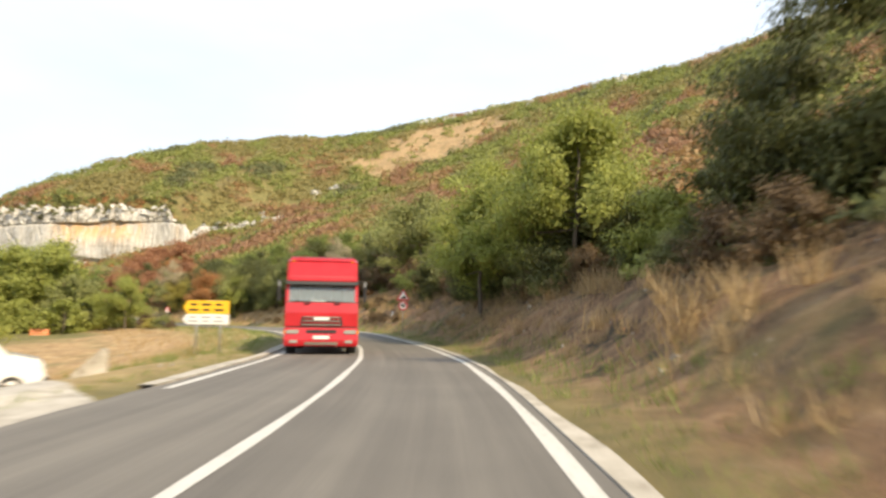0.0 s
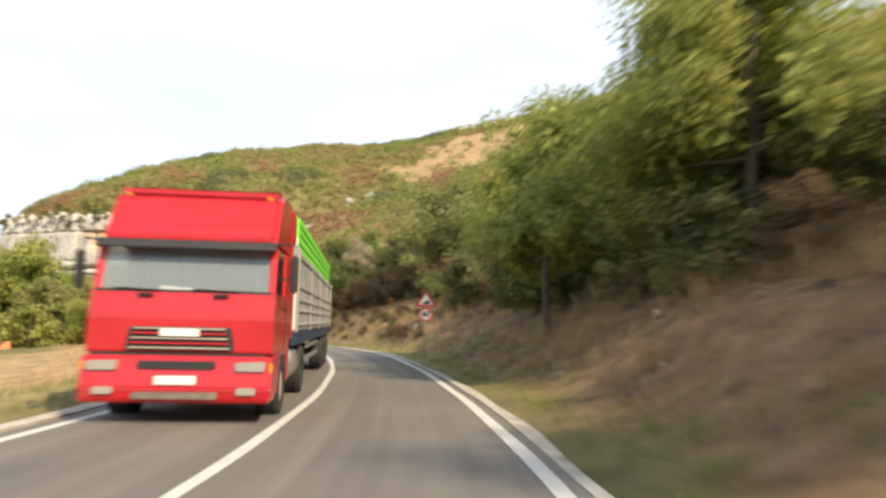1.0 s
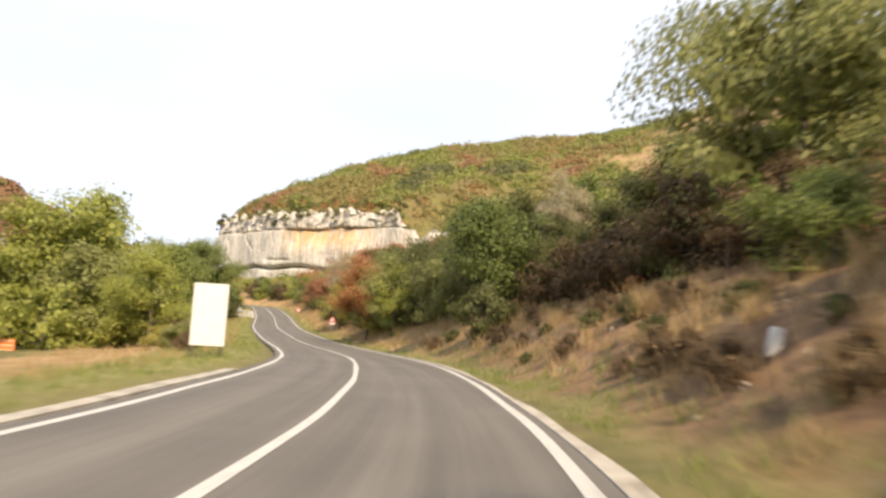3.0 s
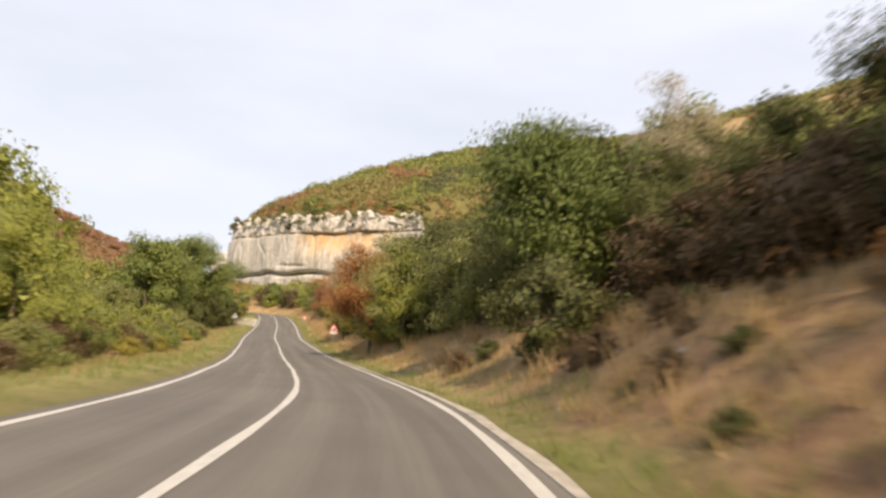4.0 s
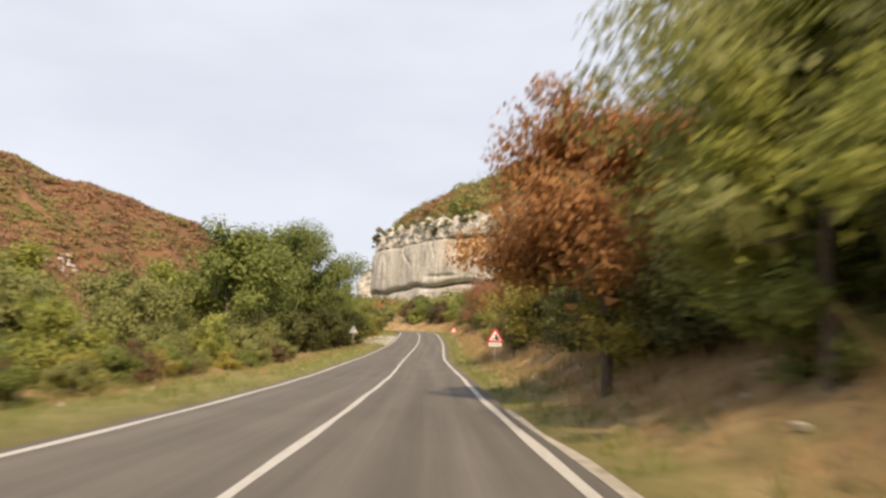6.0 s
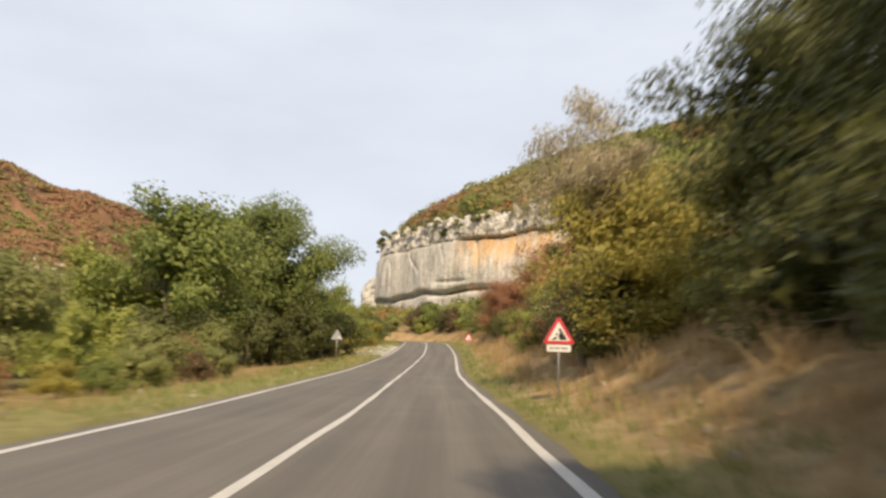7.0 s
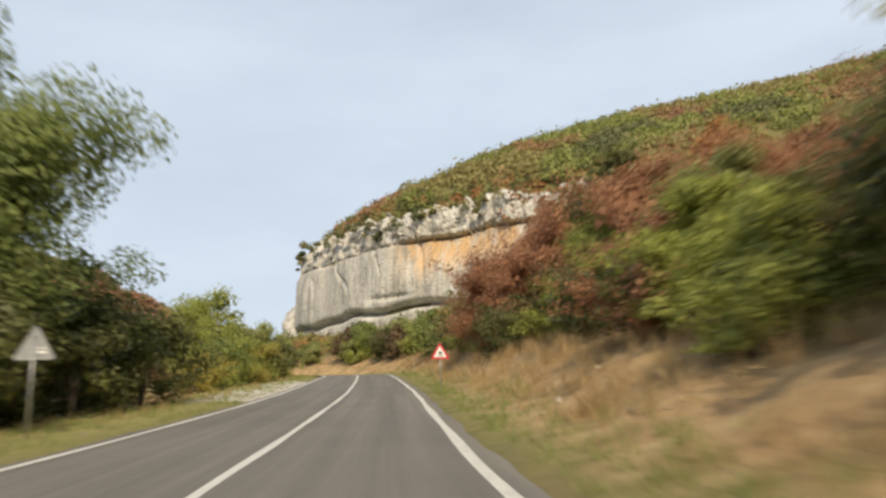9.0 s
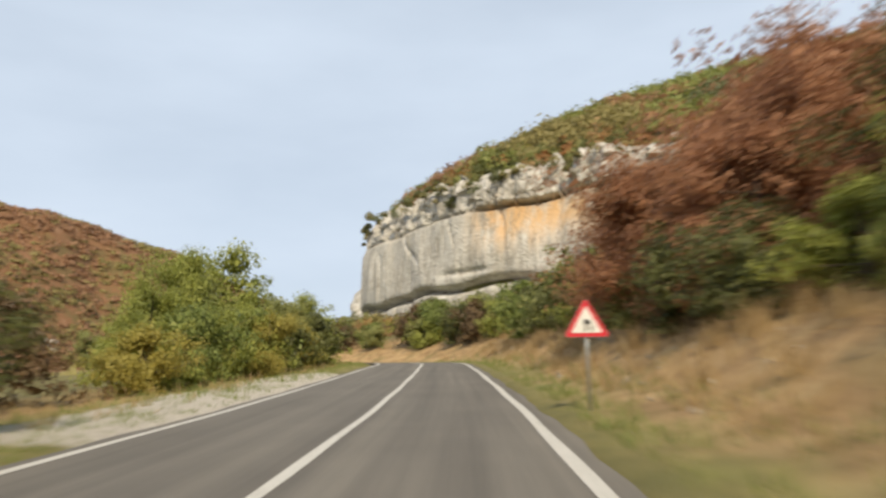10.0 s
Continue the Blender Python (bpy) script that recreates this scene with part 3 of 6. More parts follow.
def make_tree(kind, height, width, material, leaves, leaf_size, seed, bare=0.12, label="", sparse=False, low=0.22):
    """A tree that stands at the origin: a trunk with limbs, and a crown of leaves in uneven clumps at their ends."""
    rng, root = np.random.RandomState(seed), new(kind)
    leaves, leaf_size = int(leaves * 2.3), leaf_size * 0.68
    tv, tf, tips = [], [], []

    def limb(points, radii, sides=6):
        v, f = tube(points, radii, sides)
        tf.extend(tuple(i + len(tv) for i in q) for q in f)
        tv.extend(v)

    bend = 0.02 + 0.013 * height
    stems = 1 if height > 6.5 and not sparse else rng.randint(2, 4)
    for st in range(stems):
        lean = rng.uniform(-0.12, 0.12, 2) * height * (1 if stems > 1 else 0.5)
        if sparse:
            lean = np.array([math.cos(2.1 * st + seed), math.sin(2.1 * st + seed)]) * height * rng.uniform(0.10, 0.17)
        spine = [(lean[0] * f * f + rng.normal() * bend * f, lean[1] * f * f + rng.normal() * bend * f, height * 0.86 * f - 0.3 * (f == 0)) for f in np.linspace(0, 1, 7)]
        r0 = height * 0.016 * (1 if stems == 1 else 0.75) + 0.03
        limb(spine, [r0 * (1 - 0.85 * f) for f in np.linspace(0, 1, 7)], 6)
        for k in range(int(9 + height * 1.2) // (1 if stems == 1 else 2) + 2):
            f = rng.uniform(low, 0.98)
            i = f * 6
            a = np.array(spine[int(i)]) + (np.array(spine[min(int(i) + 1, 6)]) - np.array(spine[int(i)])) * (i - int(i))
            turn = rng.uniform(0, 2 * math.pi)
            belly = math.sin(math.pi * min(1.0, 0.18 + 0.80 * (f - low * 0.6) / (1 - low * 0.6))) ** 0.7
            belly = 0.85 if sparse else belly
            reach = width * 0.5 * belly * rng.uniform(0.45, 1.1)
            rise = height * rng.uniform(0.02, 0.13)
            b = a + np.array([math.cos(turn) * reach, math.sin(turn) * reach, rise])
            mid = (a + b) / 2 + rng.normal(size=3) * 0.06 * reach + np.array([0, 0, -0.03 * height])
            limb([a, mid, b], [r0 * 0.42 * (1.1 - f), r0 * 0.28 * (1.1 - f), 0.012], 4)
            tips.append((b, 1.0)), tips.append(((mid + b) / 2, 0.8))
            for _ in range(2):
                c = b + rng.normal(size=3) * reach * 0.28
                limb([mid, (mid + c) / 2 + rng.normal(size=3) * 0.05, c], [r0 * 0.14, r0 * 0.1, 0.008], 3)
                tips.append((c, 0.75))
        tips.append((np.array(spine[-1]), 0.9))
    trunk = mesh_object("trunk", tv, tf, BARK, root, True)
    w = np.array([t[1] for t in tips])
    pick = rng.choice(len(tips), leaves, p=w / w.sum())
    base = np.array([t[0] for t in tips])
    span = (0.098 if not sparse else 0.068) * (height + width) * np.array([t[1] for t in tips]) * rng.uniform(0.55, 1.25, len(tips))
    g = rng.normal(size=(leaves, 3))
    g *= (rng.uniform(0.15, 1, (leaves, 1)) ** 0.45) / np.linalg.norm(g, axis=1)[:, None]
    centres = base[pick] + g * span[pick][:, None] * np.array([1, 1, 0.72])
    centres[:, 2] = np.maximum(centres[:, 2], 0.1)
    out = g / np.linalg.norm(g, axis=1)[:, None] * 0.75 + np.array([0, 0, 0.35])
    mass = centres - np.array([0, 0, height * 0.45])
    out += mass / np.linalg.norm(mass, axis=1)[:, None] * 0.55
    if not sparse:
        # larger leaves deep inside close the crown
        n = leaves // 7
        inner = base[pick[:n]] * np.array([0.74, 0.74, 0.95]) + rng.normal(size=(n, 3)) * 0.3 * span[pick[:n]][:, None]
        inner[:, 2] = np.maximum(inner[:, 2], 0.3)
        cv, cf = leaf_quads(inner, leaf_size * 2.5, rng, inner - np.array([0, 0, height * 0.45]), 0.4)
    else:
        cv, cf = np.zeros((0, 3)), np.zeros((0, 3), int)
    few = int(leaves * 0.3)
    v, f = leaf_quads(centres[:few], leaf_size * 1.8, rng, out[:few])
    far_crowns[kind, seed] = loose_mesh("crown", np.vstack([v, cv]), np.vstack([f, cf + len(v)]), material)
    root["seed"] = seed
    v, f = leaf_quads(centres, leaf_size, rng, out)
    crown = new("crown", loose_mesh("crown", np.vstack([v, cv]), np.vstack([f, cf + len(v)]), material))
    crown.parent = root
    tagged(root, label, "tree" if height > 3.5 else "bush")
    return root


def stand(root, x, y, scale=1.0, turn=0.0, sink=0.15, first=False, tall=1.0):
    """Places a copy of a tree (or the tree itself) on the ground; trees far from the road have fewer, larger leaf clumps."""
    m = Matrix.LocRotScale((x, y, land_at(x, y) - sink), Euler((0, 0, turn)), (scale, scale, scale * tall))
    if first:
        root.matrix_basis = m
        return root
    c = copy_thing(root, Matrix.Identity(4))
    c.matrix_basis = m
    s, lat, _ = road_place(np.array([x]), np.array([y]))
    if s[0] > 207 or lat[0] > 15 or lat[0] < -14 or s[0] < 0:
        for child in c.children:
            if child.name.startswith("crown"):
                child.data = far_crowns[root.name.split(".")[0], root["seed"]]
    return c


KINDS = {
    "green": make_tree("tree", 8.5, 6.5, LEAF_GREEN, 9500, 0.125, 11, label="broad green leafy tree beside the road", low=0.14),
    "green_b": make_tree("tree", 9.5, 7.5, LEAF_MID, 11000, 0.130, 12, label="tall green leafy tree with a wide crown", low=0.14),
    "dark": make_tree("tree", 8.0, 6.0, LEAF_DARK, 9500, 0.122, 13, label="dark green dense evergreen oak", low=0.08),
    "green_high": make_tree("tree", 8.5, 6.3, LEAF_GREEN, 11500, 0.125, 30, label="green leafy tree with a high crown on the bank", low=0.33),
    "oak": make_tree("tree", 8.8, 6.6, LEAF_DARK, 11000, 0.125, 28, label="dark evergreen oak with bare lower trunk", low=0.36),
    "pine": make_tree("tree", 7.6, 6.6, LEAF_PINE, 12500, 0.115, 29, label="rounded green tree leaning over the bank", low=0.46),
    "olive": make_tree("tree", 7.0, 6.0, LEAF_OLIVE, 8600, 0.120, 14, label="olive green roadside tree", low=0.1),
    "yellow": make_tree("tree", 7.0, 6.5, LEAF_YELLOW, 9500, 0.120, 15, label="yellow-green autumn tree beside the road", low=0.08),
    "red": make_tree("tree", 5.5, 5.5, LEAF_RED, 10500, 0.098, 16, label="red-brown autumn tree on the bank", low=0.06),
    "orange": make_tree("tree", 7.0, 5.4, LEAF_ORANGE, 9000, 0.115, 17, label="orange-brown autumn tree beside the road", low=0.38),
    "thin": make_tree("tree", 10.2, 4.0, LEAF_PALE, 7600, 0.09, 18, label="thin half-bare tree with pale brown leaves", sparse=True, low=0.5),
    "bush": make_tree("bush", 3.0, 3.6, LEAF_OLIVE, 3300, 0.105, 19, label="olive green scrub bush on the bank", low=0.03),
    "bush_dark": make_tree("bush", 3.2, 3.8, LEAF_DARK, 3300, 0.108, 20, label="dark green scrub bush on the bank", low=0.03),
    "bush_green": make_tree("bush", 3.0, 3.8, LEAF_GREEN, 3300, 0.108, 21, label="bright green bush beside the road", low=0.03),
    "bush_mid": make_tree("bush", 3.1, 3.8, LEAF_MID, 3300, 0.108, 24, label="mid green rounded bush on the bank", low=0.03),
    "lime": make_tree("tree", 4.9, 4.6, LEAF_LIME, 7000, 0.115, 25, label="small bright yellow-green tree on the bank", low=0.08),
    "spreading": make_tree("tree", 13.0, 13.0, LEAF_BIG, 22000, 0.165, 26, label="large spreading green tree with limbs over the verge", low=0.16),
    "bush_brown": make_tree("bush", 3.4, 3.8, LEAF_BROWN, 3300, 0.1, 23, label="dull brown withered bush on the bank", low=0.03),
    "bush_yellow": make_tree("bush", 2.8, 3.6, LEAF_YELLOW, 3300, 0.1, 27, label="yellow-green low bush beside the road", low=0.03),
    "bush_red": make_tree("bush", 2.8, 3.4, LEAF_RED, 3300, 0.100, 22, label="red-brown autumn bush on the slope", low=0.03),
}
used = set()


def plant(kind, s, lat, scale=1.0, tall=1.0, turn=None):
    """A tree at s metres along the road and lat metres to the right of its centre line."""
    p, _ = on_road(s, lat)
    plant_xy(kind, p.x, p.y, scale, tall, turn)


def plant_xy(kind, x, y, scale=1.0, tall=1.0, turn=None):
    turn = (x * 1.7 + y * 2.3) % 6.28 if turn is None else turn
    stand(KINDS[kind], x, y, scale, turn, 0.15, kind not in used, tall)
    used.add(kind)


RIGHT = [
    ("dark", 14, 12, 0.98), ("dark", 18.5, 12.2, 0.86), ("olive", 16, 14, 0.65), ("bush_dark", 18, 11.2, 1.1), ("dark", 21, 12.5, 0.6), ("bush_green", 23, 10.4, 1.0), ("green_high", 28.3, 8.9, 0.96), ("green_high", 31.2, 8.3, 0.92), ("olive", 30.4, 8.6, 0.55), ("bush_dark", 26, 11, 1.0), ("bush_dark", 29, 10.6, 1.1), ("bush_dark", 32, 10.2, 1.1), ("bush_dark", 35, 9.8, 1.0), ("green_high", 36.2, 6.7, 0.9), ("green_b", 32, 11.4, 0.74), ("bush_dark", 29, 9.0, 0.9), ("dark", 36, 10.4, 0.95), ("bush_dark", 34, 8.6, 0.9),
    ("green", 40.5, 8.8, 1.0), ("bush_dark", 42, 8.4, 1.0), ("dark", 45, 11.5, 0.6), ("bush_dark", 48, 9.4, 0.9), ("bush_red", 51, 10.5, 1.0), ("bush_dark", 54, 8.8, 1.0), ("bush", 52, 13, 1.2), ("olive", 58, 13, 0.8), ("olive", 62, 15, 0.75), ("olive", 56, 17, 1.0), ("red", 60, 17.5, 0.8), ("olive", 66, 18, 0.9), ("green", 70, 17, 0.9), ("red", 54, 12.5, 0.7), ("bush_mid", 61, 10.5, 0.8), ("bush_red", 57, 10.5, 0.9), ("olive", 66.5, 13.6, 1.45), ("thin", 69, 12.5, 0.62),
    ("bush_brown", 65, 11.8, 1.0), ("bush_brown", 71, 12.4, 1.2), ("dark", 74, 13.2, 0.8), ("dark", 77.5, 11.8, 0.6), ("bush_brown", 75.5, 11.4, 1.0), ("olive", 74, 15, 0.95), ("bush_brown", 79, 10.2, 0.9), ("bush_brown", 77, 11.5, 1.0), ("pine", 84.2, 7.9, 0.95), ("oak", 84.5, 11, 0.64), ("oak", 82, 11.2, 0.55), ("thin", 83, 12.2, 0.7), ("bush_dark", 79.8, 6.8, 0.85), ("oak", 89, 10.2, 0.76), ("bush_dark", 84.5, 11, 1.0), ("oak", 88, 12, 0.85), ("bush_mid", 88, 11.4, 0.9), ("oak", 90, 9, 0.7), ("olive", 94, 8.8, 0.8), ("bush_dark", 93, 11.3, 1.1),
    ("green_high", 104, 6.9, 0.72), ("oak", 97, 9.8, 0.7), ("bush_dark", 97, 10.9, 1.0), ("bush_dark", 101, 11.1, 1.0), ("oak", 101, 9.6, 0.72), ("orange", 112, 6.0, 1.1), ("bush_mid", 104.5, 7.1, 0.7), ("bush_dark", 103, 8.3, 0.8), ("bush_dark", 106.5, 8.6, 0.9), ("bush_dark", 110.5, 8.0, 0.85), ("bush_dark", 114, 7.6, 0.9), ("bush_dark", 98, 8.8, 0.8), ("bush_dark", 118.5, 7.8, 1.0), ("bush_dark", 123, 8.2, 1.0), ("bush_dark", 109, 10.6, 1.1), ("bush_yellow", 112.5, 6.9, 0.85), ("olive", 105.5, 8.4, 1.12), ("oak", 104.5, 10.2, 0.84), ("bush_dark", 107, 11.2, 1.0), ("oak", 113, 10.4, 0.75), ("oak", 117, 10.2, 0.86), ("bush_dark", 114, 10.2, 1.1), ("oak", 122, 10.2, 0.95), ("bush_dark", 120, 10.4, 1.1), ("oak", 127, 10.6, 0.98), ("bush_dark", 126, 11.2, 1.2), ("olive", 131, 11.5, 0.95), ("bush_dark", 131, 11.6, 1.1),
    ("yellow", 136.2, 8.6, 1.02), ("yellow", 139.5, 10.8, 0.7), ("bush_brown", 138, 8.4, 0.9), ("bush_dark", 136, 7.6, 0.9), ("thin", 135.5, 6.6, 1.0), ("bush_brown", 141.5, 10.8, 1.25), ("bush_brown", 140, 8.2, 0.95), ("bush_red", 143, 8.8, 1.1), ("bush_brown", 142, 9.9, 1.0), ("bush_brown", 145, 11.2, 1.2), ("bush_brown", 147.5, 10.3, 1.1), ("olive", 145.5, 10.0, 0.72), ("bush", 148.5, 9.8, 1.3), ("bush", 152.5, 11.5, 1.4), ("bush_brown", 145, 9.3, 1.0), ("bush_red", 151.5, 9.5, 1.2), ("dark", 150, 12.5, 0.6), ("bush_red", 150.5, 9.7, 1.0), ("bush_yellow", 154.5, 10.6, 1.35), ("bush", 156, 10.1, 1.0), ("olive", 158, 12.0, 0.6), ("bush_dark", 157, 9.7, 1.1), ("bush_dark", 154, 9.9, 1.1), ("red", 160, 14, 0.8),
    ("lime", 163.5, 9.2, 0.78), ("bush_green", 159.5, 8.4, 0.9), ("bush_red", 165, 9.2, 1.2), ("bush_dark", 166, 9.4, 1.0), ("red", 169, 14, 0.8), ("red", 171, 18.5, 0.7), ("red", 177, 21, 0.9), ("olive", 174, 16, 0.7), ("orange", 180, 18, 0.95), ("olive", 168, 12.0, 0.7), ("red", 175, 12.5, 1.1), ("bush_red", 172, 10.2, 1.1), ("bush_dark", 175, 9.6, 0.9), ("dark", 178.5, 12.5, 1.0), ("green", 177, 11.0, 0.62), ("bush_green", 181, 9.6, 0.8), ("red", 186.5, 10.0, 0.98), ("red", 191.5, 9.0, 1.12), ("red", 189, 12.5, 1.3), ("dark", 184, 14.5, 0.75), ("red", 194.5, 12, 1.3), ("red", 191, 16, 1.5), ("dark", 186, 19, 0.7), ("red", 197, 16.5, 1.5), ("dark", 193, 21, 0.8), ("red", 200, 21, 1.6), ("orange", 204, 17, 1.2), ("red", 207, 21.5, 1.6), ("red", 211, 17, 1.3), ("olive", 210, 25, 1.2), ("red", 201, 27, 1.5), ("bush_red", 188.5, 8.8, 1.0), ("bush_red", 199, 9.2, 1.1), ("red", 196, 9.6, 0.95), ("bush_dark", 184, 8.8, 0.9), ("bush_dark", 188, 8.6, 0.9), ("bush", 192, 8.4, 0.8),
    ("bush_dark", 197, 8.6, 0.9), ("red", 201.5, 10.0, 0.85), ("red", 205, 12.0, 0.8), ("bush_green", 202, 8.8, 0.9), ("bush_dark", 206, 9.0, 1.0), ("bush_red", 209, 10.5, 1.2), ("bush_green", 212, 9.8, 1.0), ("bush_dark", 217, 10.5, 1.2), ("bush_dark", 224, 9.5, 1.1), ("bush_green", 231, 9.5, 1.2), ("bush_dark", 238, 10, 1.2), ("bush", 244, 9, 1.1),
]
rng = np.random.RandomState(91)
for k in range(30):
    RIGHT.append((("dark", "dark", "olive", "dark", "green_b")[k % 5], 83 + 1.7 * k + rng.uniform(-0.8, 0.8), 13.5 + 3.4 * (k % 3) + rng.uniform(-1, 1), rng.uniform(0.62, 0.88)))
for k in range(26):
    RIGHT.append((("bush_dark", "bush_brown", "bush_dark", "bush", "bush_brown")[k % 5], 4 + 2.0 * k + rng.uniform(-0.7, 0.7), rng.uniform(8.0, 10.4), rng.uniform(0.28, 0.55)))
for k in range(44):
    RIGHT.append((("bush_brown", "bush_brown", "bush_dark")[k % 3], 54 + 0.75 * k + rng.uniform(-0.5, 0.5), rng.uniform(5.6, 9.6), rng.uniform(0.12, 0.3)))
for k in range(46):
    RIGHT.append((("bush_mid", "bush_dark", "bush", "bush_green", "bush_mid", "bush_brown")[k % 6], 212 + 2.0 * k + rng.uniform(-1, 1), 8.0 + 9.0 * rng.uniform() ** 1.5, rng.uniform(0.8, 1.5)))
for row in RIGHT:
    plant(*row)
LEFT = [
    ("green", -47, 84, 1.35), ("olive", -43, 80, 1.0), ("green", -53, 90.5, 1.05, 1.3), ("green", -48, 84, 0.9), ("bush", -57, 98, 1.3), ("olive", -63, 103, 0.8), ("bush_green", -44.5, 88, 1.2), ("bush", -50.5, 96, 1.0), ("bush_green", -56, 102, 1.1), ("olive", -70, 104, 1.1), ("green", -80, 111, 1.05), ("olive", -85, 121, 1.2), ("green", -90, 128, 1.1), ("olive", -73, 116, 0.9),
    ("bush", -61, 109.5, 0.9), ("bush_green", -66, 116, 1.0), ("bush_red", -64.5, 112, 0.8), ("bush", -68, 120.5, 0.9), ("bush_green", -74, 122, 1.2), ("bush_red", -72, 124.5, 0.8), ("dark", -93, 137, 1.4), ("green_b", -84, 131, 1.35), ("green_b", -88.5, 138.5, 1.42), ("spreading", -85.0, 141.0, 1.02), ("bush_dark", -79.8, 136.0, 1.2), ("bush_dark", -82.0, 140.8, 1.4), ("bush_dark", -84.5, 146.0, 1.3), ("bush_dark", -86.5, 150.0, 1.2), ("bush_dark", -87.0, 136.0, 1.4), ("bush_dark", -80, 131, 1.3), ("bush_dark", -82.5, 136.5, 1.4), ("bush", -78, 130, 1.1), ("bush_dark", -86, 143, 1.4), ("bush_dark", -76.5, 125.5, 1.2),
    ("bush_brown", -90, 149, 1.5), ("bush_dark", -93, 151.5, 1.4), ("bush_brown", -99, 154, 1.2), ("bush_brown", -95.5, 155.5, 1.1), ("bush_yellow", -95.2, 160.2, 0.85), ("bush_mid", -99, 164, 1.1), ("bush_mid", -106, 172.5, 1.2), ("bush_dark", -104.5, 174, 0.9), ("olive", -108, 170, 0.9), ("bush_dark", -110.5, 181, 1.2), ("bush_green", -113.5, 184, 1.2), ("olive", -119, 185.2, 0.9), ("green", -118.5, 187.5, 0.74), ("olive", -124, 190.5, 0.9), ("green", -102, 164, 0.6), ("green", -106, 168.5, 0.85), ("bush_green", -97.5, 161.5, 0.9), ("yellow", -100.4, 169.6, 0.52), ("bush_green", -101.5, 168.5, 1.2), ("yellow", -107, 176.5, 0.5), ("olive", -108.5, 178.5, 0.55), ("green", -113, 176, 1.06), ("olive", -118, 183, 0.85), ("dark", -123, 189, 0.7), ("green", -132, 190, 0.8), ("olive", -142, 193, 0.8), ("dark", -152, 194, 0.7), ("green", -164, 195, 0.8), ("olive", -176, 197, 0.9),
    ("bush_green", -41, 80, 1.5), ("bush", -44.5, 86, 1.5), ("bush_green", -42, 76.5, 1.3), ("bush_green", -44, 81, 1.3), ("bush", -47, 82, 1.4), ("bush_green", -49, 87, 1.3), ("bush", -51.5, 92, 1.3), ("green", -36.5, 79, 0.75), ("bush_green", -55, 95.5, 1.2),
    ("green", -51, 82, 1.25), ("green_b", -55, 79, 1.15), ("bush_green", -48.5, 79.5, 1.4), ("bush_green", -52, 76, 1.4), ("green", -47, 66, 1.0), ("green_b", -55, 76, 1.1), ("olive", -62, 84, 1.0), ("green", -37, 48, 0.85), ("green_b", -52, 56, 1.0), ("green", -30, 44, 0.7), ("olive", -66, 68, 1.1), ("green", -72, 84, 1.1), ("green", -84, 98, 1.1), ("olive", -98, 118, 1.2), ("green", -104, 136, 1.2), ("olive", -108, 152, 1.0),
]
for k in range(34):
    p, _ = on_road(82 + 1.9 * k + rng.uniform(-0.8, 0.8), rng.uniform(-9.6, -7.4))
    LEFT.append((("bush_brown", "bush", "bush_yellow", "bush_mid")[k % 4], p.x, p.y, rng.uniform(0.3, 0.58)))
for row in LEFT:
    plant_xy(*row)


for x, y, z, size in ((-141.9, 239.9, 30.0, 0.62), (-139.5, 239.6, 23.0, 0.22), (-150.0, 243.0, 29.6, 0.3), (-128.0, 241.5, 31.0, 0.3), (-160.0, 247.0, 24.0, 0.16)):
    c = copy_thing(KINDS["bush_dark"], Matrix.Identity(4))
    c.matrix_basis = Matrix.LocRotScale((x, y, z), Euler((0, 0, x)), (size, size, size))
    tagged(c, "dark green bush rooted in a cliff ledge")


# ---- scrub on the far slopes ----
def scrub(name, material, spots, leaves, leaf, label, z=None):
    """Many small bushes as one mesh: spots are rows of x, y, radius, height."""
    rng = np.random.RandomState(len(spots) + 7)
    z = land(spots[:, 0], spots[:, 1]) if z is None else z
    n = len(spots)
    g = rng.normal(size=(n, leaves, 3))
    g *= (rng.uniform(0.2, 1, (n, leaves, 1)) ** 0.4) / np.linalg.norm(g, axis=2)[..., None]
    g[..., 2] = np.abs(g[..., 2]) ** 1.3 - 0.05
    c = np.stack([spots[:, 0], spots[:, 1], z], -1)[:, None] + g * np.stack([spots[:, 2], spots[:, 2], spots[:, 3]], -1)[:, None]
    v, f = leaf_quads(c.reshape(-1, 3), leaf, rng, (g + np.array([0, 0, 0.25])).reshape(-1, 3), 0.4, 1.3)
    ob = new(name, loose_mesh(name, v, f, material))
    return tagged(ob, label, "scrub", kind="stuff")


def patches(x, y, lean=0.0):
    """Which kind of scrub grows where: wide patches with ragged edges."""
    jit = rng.normal(size=len(x)) * 0.09
    tone, red = waves(x, y, 75, 42) + jit, waves(x, y, 62, 43) + rng.normal(size=len(x)) * 0.09 + lean
    return np.where(red > 0.40, 0, np.where(red > 0.19, 4, np.where(tone > 0.55, 1, np.where(tone > -0.1, 2, 3))))


